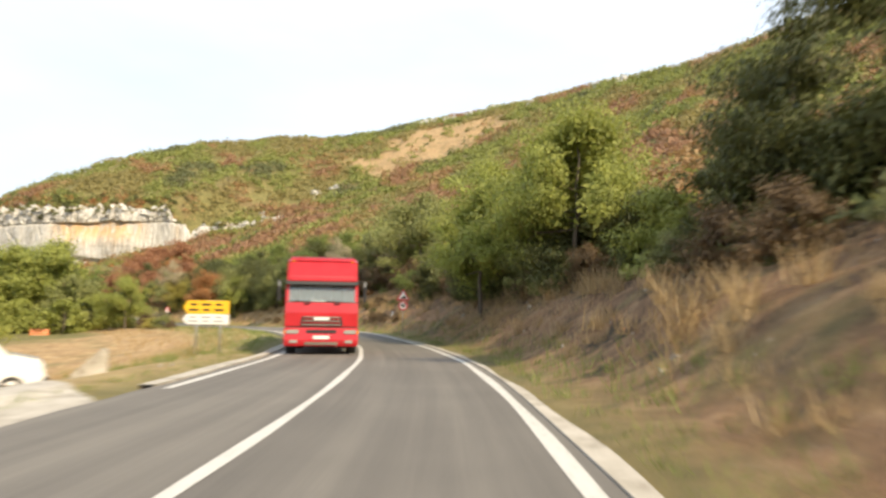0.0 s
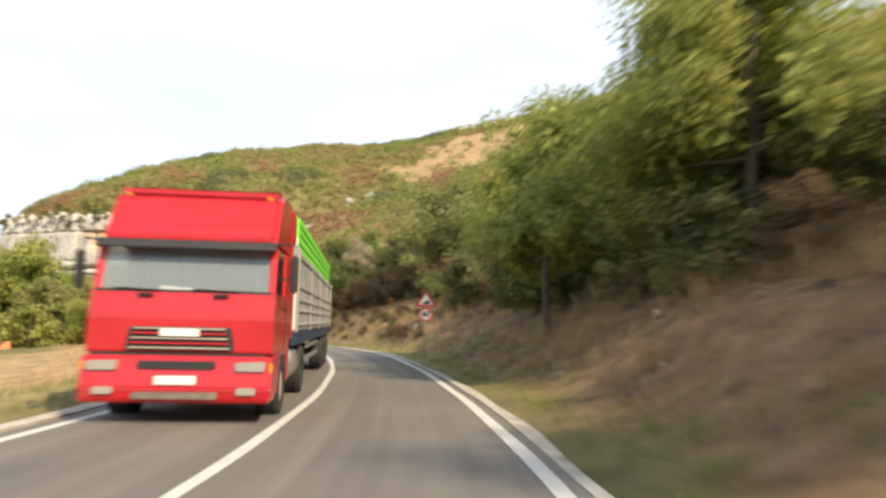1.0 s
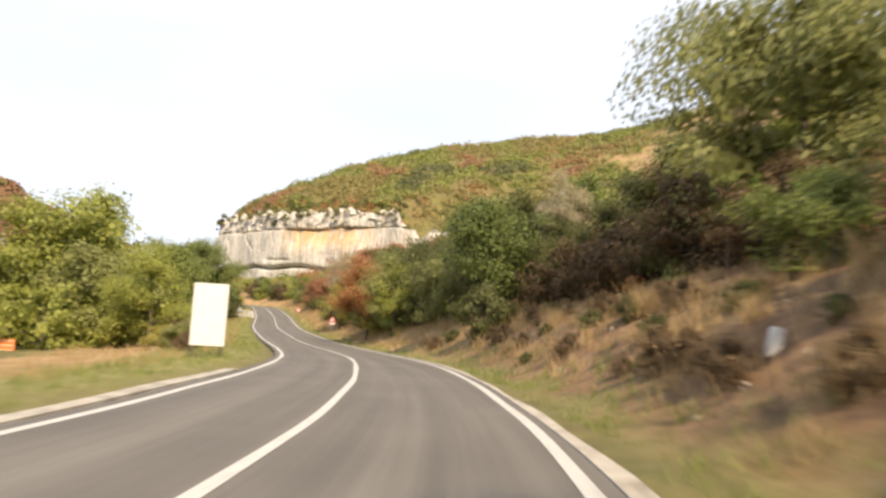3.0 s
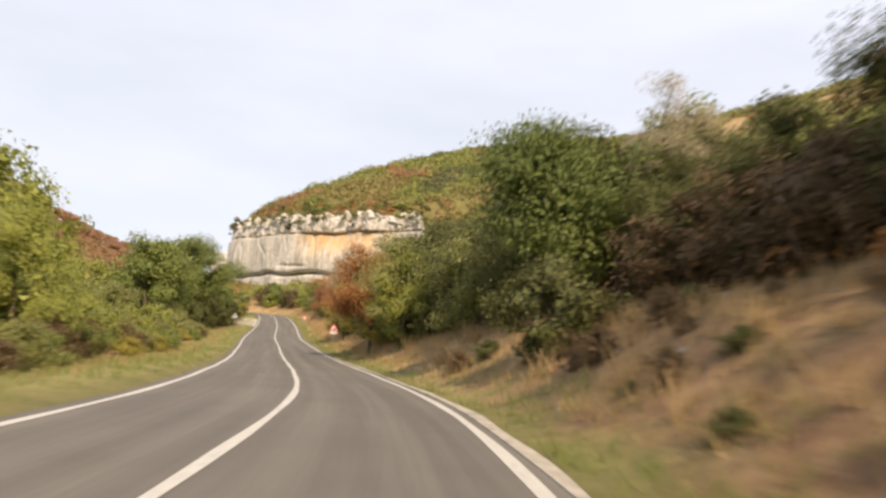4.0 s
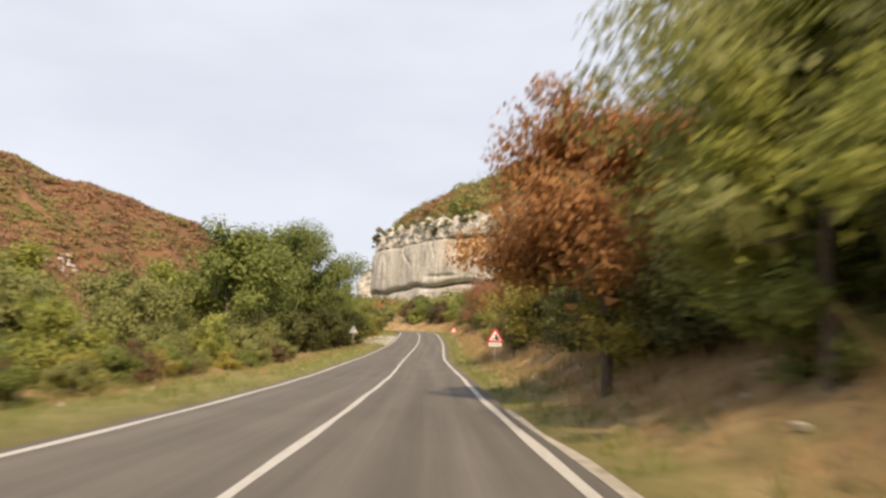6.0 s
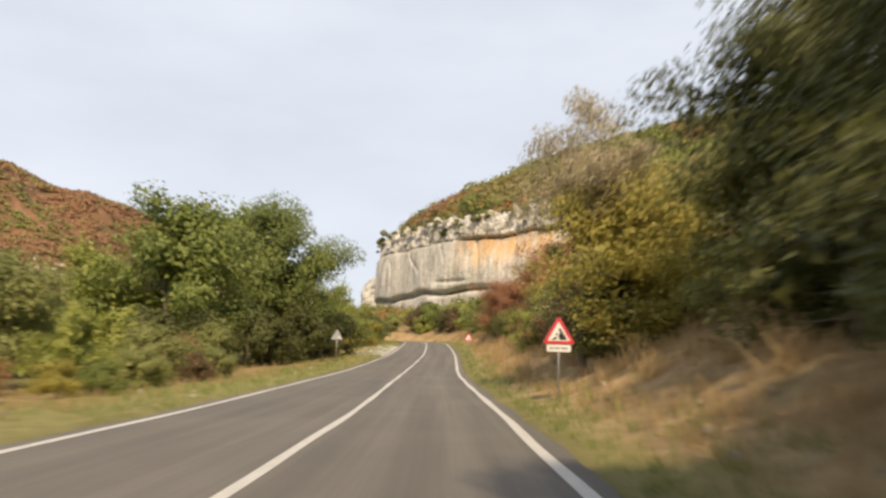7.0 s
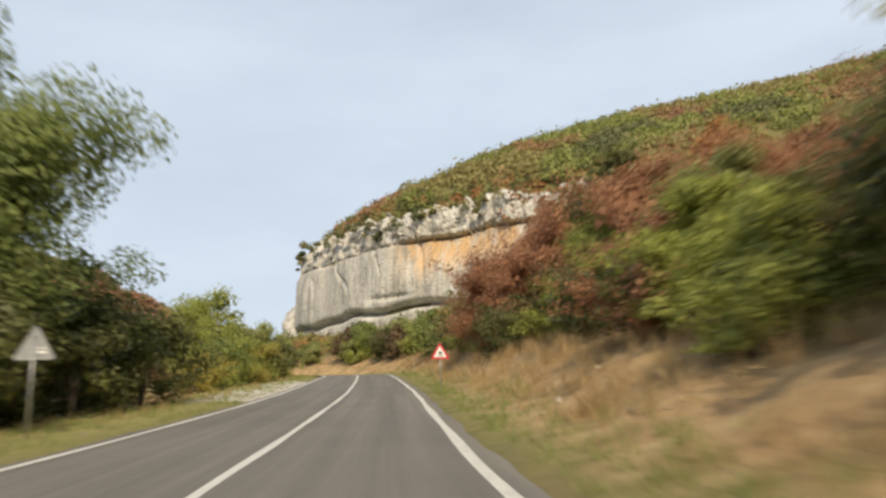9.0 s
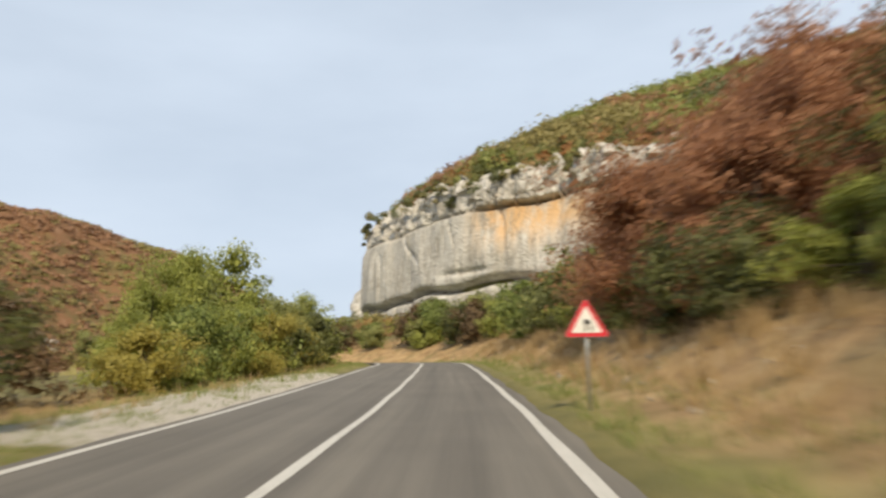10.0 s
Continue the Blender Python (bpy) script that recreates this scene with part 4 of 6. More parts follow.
SCRUB = (("red_scrub", LEAF_RED, "red-brown autumn scrub"), ("dark_scrub", LEAF_DARK, "dark green evergreen scrub"), ("green_scrub", LEAF_GREEN, "green leafy scrub"), ("olive_scrub", LEAF_OLIVE, "olive green scrub"), ("orange_scrub", LEAF_ORANGE, "orange-brown scrub"))
HILL = (HILL_RED, HILL_DARK, HILL_GREEN, HILL_OLIVE, HILL_ORANGE)
rng = np.random.RandomState(5)
hx, hy = rng.uniform(-330, 190, 47000), rng.uniform(60, 470, 47000)
_, hlat, _ = road_place(hx, hy)
edge = beyond_cliff(hx, hy)
keep = (hlat > 34) & ~((np.abs(edge) < 3.2) & (hx < -70)) & ~((hx < -182) & (edge < 0)) & (hy < 358 - 0.4 * np.clip(hx, -20, 200))
meadow = meadow_at(hx, hy) > 0.55
keep &= ~(meadow & (rng.uniform(size=len(hx)) < 0.88))
hx, hy, hlat, edge = hx[keep], hy[keep], hlat[keep], edge[keep]
rad = rng.uniform(1.2, 3.2, len(hx))
spots = np.stack([hx, hy, rad, rad * rng.uniform(0.7, 1.25, len(hx))], -1)
cls = patches(hx, hy, np.interp(land(hx, hy), [8, 18, 42, 60, 80], [0.1, 0.24, 0.14, -0.14, -0.24]) - 0.16 * smooth(-80, -110, hx))
for k, (nm, mt, lb) in enumerate(SCRUB):
    scrub(nm, HILL[k], spots[cls == k], 36, 0.60, lb + " on the hillside")

# the thicket between the roadside trees and the hill
tx, ty = rng.uniform(-180, 60, 16000), rng.uniform(-12, 240, 16000)
ts, tlat, _ = road_place(tx, ty)
tk = (tlat > np.where(ts < 52, 9.3, 11)) & (tlat < 36) & (ts > -6) & (ts < 300) & (rng.uniform(size=len(tx)) < np.where((tlat < 16) & (ts > 52), 0.3, 0.45))
tx, ty, tlat = tx[tk], ty[tk], tlat[tk]
rad = rng.uniform(0.8, 1.8, len(tx))
rad *= np.where(tlat < 11.5, 0.6, 1.0)
spots = np.stack([tx, ty, rad, rad * rng.uniform(0.9, 1.6, len(tx))], -1)
cls = patches(tx, ty, 0.1)
for k, (nm, mt, lb) in enumerate(SCRUB):
    scrub(nm, mt, spots[cls == k], 130, 0.25, lb + " on the lower slope")

# plants on the cliff's rim and ledges
line = glide(CLIFF_LINE[1:-2], 40)
pick = line[rng.randint(len(line) // 7, len(line), 330)] + rng.normal(size=(330, 2)) * 1.5 + np.array([0.6, 4.8])
rad = rng.uniform(0.8, 2.1, 330)
rim = np.concatenate([pick, rad[:, None], rad[:, None] * rng.uniform(0.9, 1.4, (330, 1))], 1)
side = rng.uniform(size=330)
for k, (a, b) in zip((1, 3, 4), ((0, 0.4), (0.4, 0.75), (0.75, 1.1))):
    scrub(SCRUB[k][0], SCRUB[k][1], rim[(side >= a) & (side < b)], 200, 0.28, SCRUB[k][2] + " along the cliff top")

# bushes that hang over the brow
edge = BROW_EDGE[rng.randint(44, len(BROW_EDGE), 420)]
thick = waves(edge[:, 0], edge[:, 1], 9, 47) + rng.normal(size=420) * 0.2 > -0.1
edge = edge[thick] + rng.normal(size=(thick.sum(), 3)) * np.array([0.6, 0.6, 0.4])
rad = rng.uniform(0.5, 1.35, len(edge))
drape = np.concatenate([edge[:, :2], rad[:, None], rad[:, None] * 1.2], 1)
for k, sel in ((1, rng.uniform(size=len(edge)) < 0.5), (3, rng.uniform(size=len(edge)) < 0.3)):
    scrub(SCRUB[k][0], HILL[k], drape[sel], 120, 0.26, SCRUB[k][2] + " hanging over the cliff's brow", edge[sel, 2] - 1.4)

lx, ly = np.concatenate([rng.uniform(-330, -60, 9000), rng.uniform(-520, -330, 16000)]), rng.uniform(-20, 600, 25000)
_, llat, _ = road_place(lx, ly)
ok = (llat < -26) & (rng.uniform(size=len(lx)) < np.where(lx < -330, 1, 0.45))
lx, ly, llat = lx[ok], ly[ok], llat[ok]
rad = rng.uniform(1.2, 3.6, len(lx))
spots = np.stack([lx, ly, rad * 1.35, rad * rng.uniform(0.5, 0.95, len(lx))], -1)
red = waves(lx, ly, 70, 44) + rng.normal(size=len(lx)) * 0.2 + np.where(lx < -300, 0.3, -0.9)
for nm, mt, sel, lb in (("red_scrub", HILL_RED, red > 0.15, "red-brown autumn scrub on the far hill"), ("olive_scrub", HILL_OLIVE, (red <= 0.15) & (red > -0.5), "olive scrub on the far hill"), ("green_scrub", HILL_GREEN, red <= -0.5, "green scrub in the valley")):
    scrub(nm, mt, spots[sel], 26, 1.15, lb, land(lx[sel], ly[sel]) - 0.9)


# ---- grass and stones along the road ----
def grass(name, material, x, y, tall, label, blades=10, spread=0.09):
    rng = np.random.RandomState(len(x))
    n = len(x) * blades
    px, py = np.repeat(x, blades) + rng.normal(size=n) * spread, np.repeat(y, blades) + rng.normal(size=n) * spread
    z = np.repeat(land(x, y), blades) - 0.03
    h = np.repeat(tall, blades) * rng.uniform(0.5, 1.2, n)
    a = rng.uniform(0, 6.28, n)
    lean = rng.normal(size=(n, 2)) * 0.38 * h[:, None]
    w = 0.006 + 0.009 * h
    dx, dy = np.cos(a) * w, np.sin(a) * w
    v = np.stack([np.stack([px - dx, py - dy, z], -1), np.stack([px + dx, py + dy, z], -1),
                  np.stack([px + lean[:, 0] + dx * 0.25, py + lean[:, 1] + dy * 0.25, z + h], -1), np.stack([px + lean[:, 0] - dx * 0.25, py + lean[:, 1] - dy * 0.25, z + h], -1)], 1)
    ob = new(name, loose_mesh(name, v.reshape(-1, 3), np.arange(4 * n).reshape(-1, 4), material))
    return tagged(ob, label, "grass", kind="stuff")


def along(n, s0, s1, lat0, lat1, power, seed):
    """Random places beside the road, thicker towards lat0."""
    rng = np.random.RandomState(seed)
    s = rng.uniform(s0, s1, n)
    lat = lat0 + (lat1 - lat0) * rng.uniform(size=n) ** power
    c = np.stack([np.interp(s, ROAD_S, ROAD[:, i]) for i in range(2)], -1)
    d = np.stack([np.interp(s, ROAD_S, ROAD_DIR[:, i]) for i in range(2)], -1)
    return c[:, 0] + d[:, 1] * lat, c[:, 1] - d[:, 0] * lat, s, lat


for nm, mt, n, a, b, pw, h0, h1, lb, sd in (
        ("dry_grass", GRASS_DRY, 8500, 5.2, 11, 1.0, 0.12, 0.42, "dry straw-coloured grass on the bank", 61),
        ("green_grass", GRASS_GREEN, 3600, 4.0, 6.2, 1.6, 0.10, 0.30, "green weeds along the road edge", 62),
        ("dry_grass", GRASS_DRY, 4200, -5.4, -14, 1.0, 0.10, 0.32, "dry straw-coloured grass beside the road", 63),
        ("green_grass", GRASS_GREEN, 6800, -3.9, -8.5, 1.2, 0.07, 0.22, "green grass along the road edge", 64)):
    x, y, s, lat = along(n, -4, 235, a, b, pw, sd)
    clump = waves(x, y, 6, sd) + 0.35 * np.random.RandomState(sd).normal(size=n) > -0.35
    if a > 4.3:
        clump &= (s > 60) | (np.random.RandomState(sd + 5).uniform(size=n) < 0.4)
    if a < 0:
        clump &= (s > 20) | (lat > -4.4)
    x, y, lat = x[clump], y[clump], lat[clump]
    tall = np.random.RandomState(sd + 1).uniform(h0, h1, len(x)) * np.clip(np.abs(lat) - 3.4, 0.45, 1.3)
    grass(nm, mt, x, y, tall, lb)


x, y, s, lat = along(420, 4, 230, 6.0, 10.5, 1.0, 66)
grass("straw_tufts", GRASS_DRY, x, y, np.random.RandomState(67).uniform(0.3, 0.85, len(x)), "spreading tufts of dry straw on the bank", 60, 0.17)

x, y, s, lat = along(260, 2, 62, 5.4, 9.8, 1.0, 68)
grass("dry_twigs", BARK, x, y, np.random.RandomState(69).uniform(0.15, 0.5, len(x)), "dead brown twigs and brushwood on the bank", 16, 0.3)


def stones(name, n, s0, s1, lat0, lat1, size0, size1, seed, label):
    """Loose angular stones as one mesh."""
    x, y, _, _ = along(n, s0, s1, lat0, lat1, 1.0, seed)
    rng, z = np.random.RandomState(seed + 1), land(x, y)
    bm = bmesh.new()
    bmesh.ops.create_icosphere(bm, subdivisions=1, radius=1)
    base, tri = np.array([v.co for v in bm.verts]), np.array([[v.index for v in f.verts] for f in bm.faces])
    bm.free()
    verts, faces = [], []
    for k in range(n):
        r = rng.uniform(size0, size1) * rng.uniform(0.5, 1)
        m = np.array(Euler(tuple(rng.uniform(0, 6.28, 3))).to_matrix())
        v = (base * rng.uniform(0.65, 1.25, (len(base), 1)) * np.array([1.2, 0.9, 0.55]) * r) @ m.T + np.array([x[k], y[k], z[k] + 0.15 * r])
        faces.append(tri + k * len(base)), verts.append(v)
    ob = mesh_object(name, np.vstack(verts), np.vstack(faces), STONE)
    return tagged(ob, label, "stones", kind="stuff")


stones("bank_stones", 420, -3, 230, 5.2, 11, 0.04, 0.15, 71, "pale limestone stones scattered on the bank")
stones("verge_stones", 120, 0, 230, -4.4, -9, 0.04, 0.14, 72, "small pale stones beside the road")


def ridge_rocks(n, seed):
    """Weathered limestone outcrops along the hill's crest, as one mesh."""
    rng = np.random.RandomState(seed)
    bearing = np.repeat(np.radians(rng.uniform(-5, 28, n // 4)), 4) + rng.normal(size=n // 4 * 4) * 0.006
    far = np.arange(150, 440, 2.0)
    rise = (land((np.sin(bearing)[:, None] * far).ravel(), (np.cos(bearing)[:, None] * far).ravel()).reshape(len(bearing), -1) - 1.2) / far
    d, n = far[rise.argmax(1)] - rng.uniform(1, 8, len(bearing)), len(bearing)
    x, y = np.sin(bearing) * d, np.cos(bearing) * d
    z = land(x, y)
    verts, faces = [], []
    for k in range(n):
        w, h = rng.uniform(0.7, 1.9), rng.uniform(0.9, 2.3)
        ring = [(w * rng.uniform(0.6, 1.1) * math.cos(a), w * rng.uniform(0.6, 1.1) * math.sin(a)) for a in np.arange(6) * 1.047]
        b = len(verts)
        for f, up in ((1.0, -0.5), (0.85, h * 0.7), (0.45, h)):
            verts.extend((x[k] + a * f, y[k] + c * f, z[k] + up + rng.normal() * 0.1) for a, c in ring)
        for r in range(2):
            for i in range(6):
                faces.append((b + r * 6 + i, b + r * 6 + (i + 1) % 6, b + r * 6 + 6 + (i + 1) % 6, b + r * 6 + 6 + i))
        faces.append(tuple(b + 12 + i for i in range(6)))
    return tagged(mesh_object("ridge_rocks", verts, faces, LIMESTONE), "weathered pale rocks along the hill crest", "rocks", kind="stuff")


ridge_rocks(170, 81)


def outcrops(spots, seed):
    """Broken pale rock ledges that stand out of the scrub, as one mesh; spots are x, y and width."""
    rng = np.random.RandomState(seed)
    verts, faces = [], []
    for x, y, w in spots:
        for k in range(int(w * 1.6)):
            px, py = x + rng.normal() * w * 0.35, y + rng.normal() * w * 0.5
            z, r, h = float(land(np.array([px]), np.array([py]))[0]), rng.uniform(0.8, 2.0), rng.uniform(0.3, 0.9)
            ring = [(r * rng.uniform(0.6, 1.2) * math.cos(a), r * rng.uniform(0.6, 1.2) * math.sin(a)) for a in np.arange(7) * 0.898]
            b = len(verts)
            for f, up in ((1.1, -0.8), (0.95, h * 0.5), (0.8, h * 0.85), (0.4, h)):
                verts.extend((px + a * f, py + c * f, z + up + rng.normal() * 0.12) for a, c in ring)
            for q in range(3):
                for i in range(7):
                    faces.append((b + q * 7 + i, b + q * 7 + (i + 1) % 7, b + q * 7 + 7 + (i + 1) % 7, b + q * 7 + 7 + i))
            faces.append(tuple(b + 21 + i for i in range(7)))
    return tagged(mesh_object("hill_rocks", verts, faces, LIMESTONE), "pale broken rock ledges on the hillsides", "rocks", kind="stuff")


def buttress(x, y, wide, top, seed):
    """A tall lumpy rock pillar behind the cliff."""
    rows, sides = 26, 30
    verts = []
    base = land_at(x, y) - 2
    for j in range(rows):
        f = j / (rows - 1)
        z = base + (top - base) * f
        for k in range(sides):
            a = 2 * math.pi * k / sides
            r = wide * (1.05 - 0.25 * f - 0.5 * max(0, f - 0.9) * 6)
            r *= 1 + 0.16 * float(waves(np.array([a * 9.0]), np.array([z * 0.5]), 9, seed)[0]) + 0.08 * float(waves(np.array([a * 9.0]), np.array([z]), 3, seed + 1)[0])
            verts.append((x + r * math.cos(a), y + r * math.sin(a), z))
    faces = [(j * sides + k, j * sides + (k + 1) % sides, (j + 1) * sides + (k + 1) % sides, (j + 1) * sides + k) for j in range(rows - 1) for k in range(sides)]
    faces.append(tuple((rows - 1) * sides + k for k in range(sides)))
    return tagged(mesh_object("rock_buttress", verts, faces, LIMESTONE), "pale limestone buttress behind the main cliff", "cliff", kind="structure")


buttress(-212, 296, 8, 29, 85)
outcrops([(-70, 262, 4), (-54, 278.5, 4), (-47, 280, 3), (-392, 262, 9), (-384, 276, 7), (-372, 236, 10), (-366, 224, 6), (-400, 330, 10), (-408, 346, 8), (-380, 190, 7)], 83)

# ---- things ----
def part(name, bm, material, parent=None, label="", at=(0, 0, 0), turn=(0, 0, 0), shade=False):
    """Links a bmesh as one mesh object under a thing or a part."""
    me = bpy.data.meshes.new(name)
    bmesh.ops.recalc_face_normals(bm, faces=bm.faces[:])
    bm.to_mesh(me)
    bm.free()
    me.materials.append(material)
    if shade:
        me.polygons.foreach_set("use_smooth", [True] * len(me.polygons))
    ob = new(name, me)
    ob.parent, ob.location, ob.rotation_euler = parent, at, [radians(a) for a in turn]
    return tagged(ob, label) if label else ob


def block(size, bevel=0.02, segments=2):
    bm = bmesh.new()
    bmesh.ops.create_cube(bm, size=1)
    bmesh.ops.scale(bm, vec=size, verts=bm.verts)
    if bevel:
        bmesh.ops.bevel(bm, geom=bm.edges[:], offset=bevel, segments=segments, affect="EDGES")
    return bm


def prism(outline, depth, bevel=0.0, axis="x"):
    """A flat outline pushed out evenly to both sides along an axis: x takes (y, z), y takes (x, z), z takes (x, y)."""
    bm = bmesh.new()
    put = {"x": lambda a, b, d: (d, a, b), "y": lambda a, b, d: (a, d, b), "z": lambda a, b, d: (a, b, d)}[axis]
    lo, hi = [bm.verts.new(put(a, b, -depth / 2)) for a, b in outline], [bm.verts.new(put(a, b, depth / 2)) for a, b in outline]
    bm.faces.new(lo), bm.faces.new(hi[::-1])
    n = len(outline)
    for i in range(n):
        bm.faces.new((lo[i], hi[i], hi[(i + 1) % n], lo[(i + 1) % n]))
    if bevel:
        bmesh.ops.recalc_face_normals(bm, faces=bm.faces[:])
        bmesh.ops.bevel(bm, geom=bm.edges[:], offset=bevel, segments=2, affect="EDGES")
    return bm


def rod(radius, length, sides=16, bevel=0.0, axis="z"):
    bm = bmesh.new()
    bmesh.ops.create_cone(bm, cap_ends=True, segments=sides, radius1=radius, radius2=radius, depth=length)
    if bevel:
        bmesh.ops.bevel(bm, geom=[e for e in bm.edges if len(e.link_faces) == 2 and any(len(f.verts) > 4 for f in e.link_faces)], offset=bevel, segments=2, affect="EDGES")
    if axis == "x":
        bmesh.ops.rotate(bm, matrix=Matrix.Rotation(radians(90), 3, "Y"), verts=bm.verts)
    if axis == "y":
        bmesh.ops.rotate(bm, matrix=Matrix.Rotation(radians(90), 3, "X"), verts=bm.verts)
    return bm


def rounded(points, r, steps=5):
    """An outline with its corners rounded off."""
    out, n = [], len(points)
    for i in range(n):
        p, a, b = Vector(points[i]), Vector(points[i - 1]), Vector(points[(i + 1) % n])
        u, v = (a - p).normalized(), (b - p).normalized()
        half = u.angle(v) / 2
        c = p + (u + v).normalized() * (r / math.sin(half))
        s, e = p + u * (r / math.tan(half)) - c, p + v * (r / math.tan(half)) - c
        for k in range(steps + 1):
            d = s.lerp(e, k / steps)
            out.append(tuple(c + d.normalized() * r))
    return out


RED = plain("red_truck_paint", (0.52, 0.014, 0.022), 0.35, vary=0.1, scale=0.8, Coat_Weight=0.5)
BLACK = plain("black_plastic", (0.03, 0.03, 0.032), 0.55)
RUBBER = plain("tyre_rubber", (0.035, 0.034, 0.033), 0.85, bump=0.3)
STEEL = plain("galvanised_steel", (0.42, 0.43, 0.43), 0.45, 0.7)
RIM = plain("dusty_wheel_rim", (0.42, 0.38, 0.33), 0.6, 0.2)
BOARDS = plain("grey_aluminium_boards", (0.45, 0.47, 0.485), 0.45, 0.2, 0.18, 0.9)
LIME = plain("lime_green_tarpaulin", (0.25, 0.82, 0.07), 0.5, vary=0.1, scale=1.2)
BLUE = plain("dark_blue_chassis", (0.03, 0.055, 0.11), 0.5)
WHITE = plain("white_paint", (0.80, 0.80, 0.78), 0.4, vary=0.05)
WHITE_CAR = plain("white_car_paint", (0.82, 0.82, 0.81), 0.25, vary=0.03, Coat_Weight=0.6)
SIGN_RED = plain("sign_red", (0.62, 0.03, 0.05), 0.4, vary=0.08, scale=6)
SIGN_WHITE = plain("sign_white", (0.80, 0.80, 0.78), 0.4, vary=0.06, scale=6)
SIGN_BLACK = plain("sign_black", (0.015, 0.015, 0.017), 0.5)
SIGN_YELLOW = plain("sign_yellow", (0.85, 0.50, 0.02), 0.4, vary=0.06, scale=4)
SIGN_BACK = plain("grey_sign_back", (0.40, 0.41, 0.42), 0.5, 0.4, scale=4)
ORANGE = plain("orange_board", (0.80, 0.22, 0.06), 0.5, vary=0.1)
LAMP_GLASS = plain("lamp_lens", (0.36, 0.35, 0.32), 0.12, vary=0.05, Coat_Weight=0.8)
AMBER = plain("amber_lens", (0.75, 0.28, 0.03), 0.2)
TAIL_RED = plain("red_lens", (0.45, 0.02, 0.02), 0.2)
DUST = plain("dusty_undercarriage", (0.20, 0.17, 0.14), 0.85, vary=0.25)
LINING = plain("cab_lining_pale_for_sheen", (0.42, 0.43, 0.43), 0.9)
CLOTH = plain("dark_seat_cloth", (0.05, 0.05, 0.055), 0.9)


def glass_material():
    n = Nodes("tinted_glass")
    return n.surface((0.72, 0.80, 0.82), 0.03, 0, None, Transmission_Weight=1.0, IOR=1.45)


# The grey base colour stands in for sky reflected in the windscreen.
def painted_sheen_glass_material():
    n = Nodes("windscreen_glass_painted_sheen")
    return n.surface((0.48, 0.55, 0.58), 0.05, 0, None, Transmission_Weight=0.76, IOR=1.55)


GLASS, WINDSCREEN = glass_material(), painted_sheen_glass_material()


def wheel(x, y, radius, width, parent):
    """A road wheel: the tyre, and in it the rim with its hub and nuts."""
    tyre = part("wheel", lathe_ring([(radius * 0.56, -width / 2), (radius * 0.9, -width / 2), (radius, -width * 0.36), (radius, width * 0.36), (radius * 0.9, width / 2), (radius * 0.56, width / 2)], 28), RUBBER, parent, "", (x, y, radius), shade=False)
    side = 1 if x > 0 else -1
    rim = part("rim", lathe_ring([(radius * 0.57, -width * 0.42), (radius * 0.57, width * 0.42), (radius * 0.48, width * 0.30 * side + 0.02 * side), (radius * 0.22, width * 0.12 * side), (radius * 0.20, width * 0.34 * side), (0.004, width * 0.36 * side), (0.004, -width * 0.3 * side)], 24), RIM, tyre)
    return tyre


def lathe_ring(profile, sides):
    """Turns a closed profile of (radius, x) round the x axis."""
    bm = bmesh.new()
    rings = [[bm.verts.new((x, r * math.cos(2 * math.pi * k / sides), r * math.sin(2 * math.pi * k / sides))) for r, x in profile] for k in range(sides)]
    n = len(profile)
    for k in range(sides):
        a, b = rings[k], rings[(k + 1) % sides]
        for i in range(n):
            bm.faces.new((a[i], a[(i + 1) % n], b[(i + 1) % n], b[i]))
    return bm


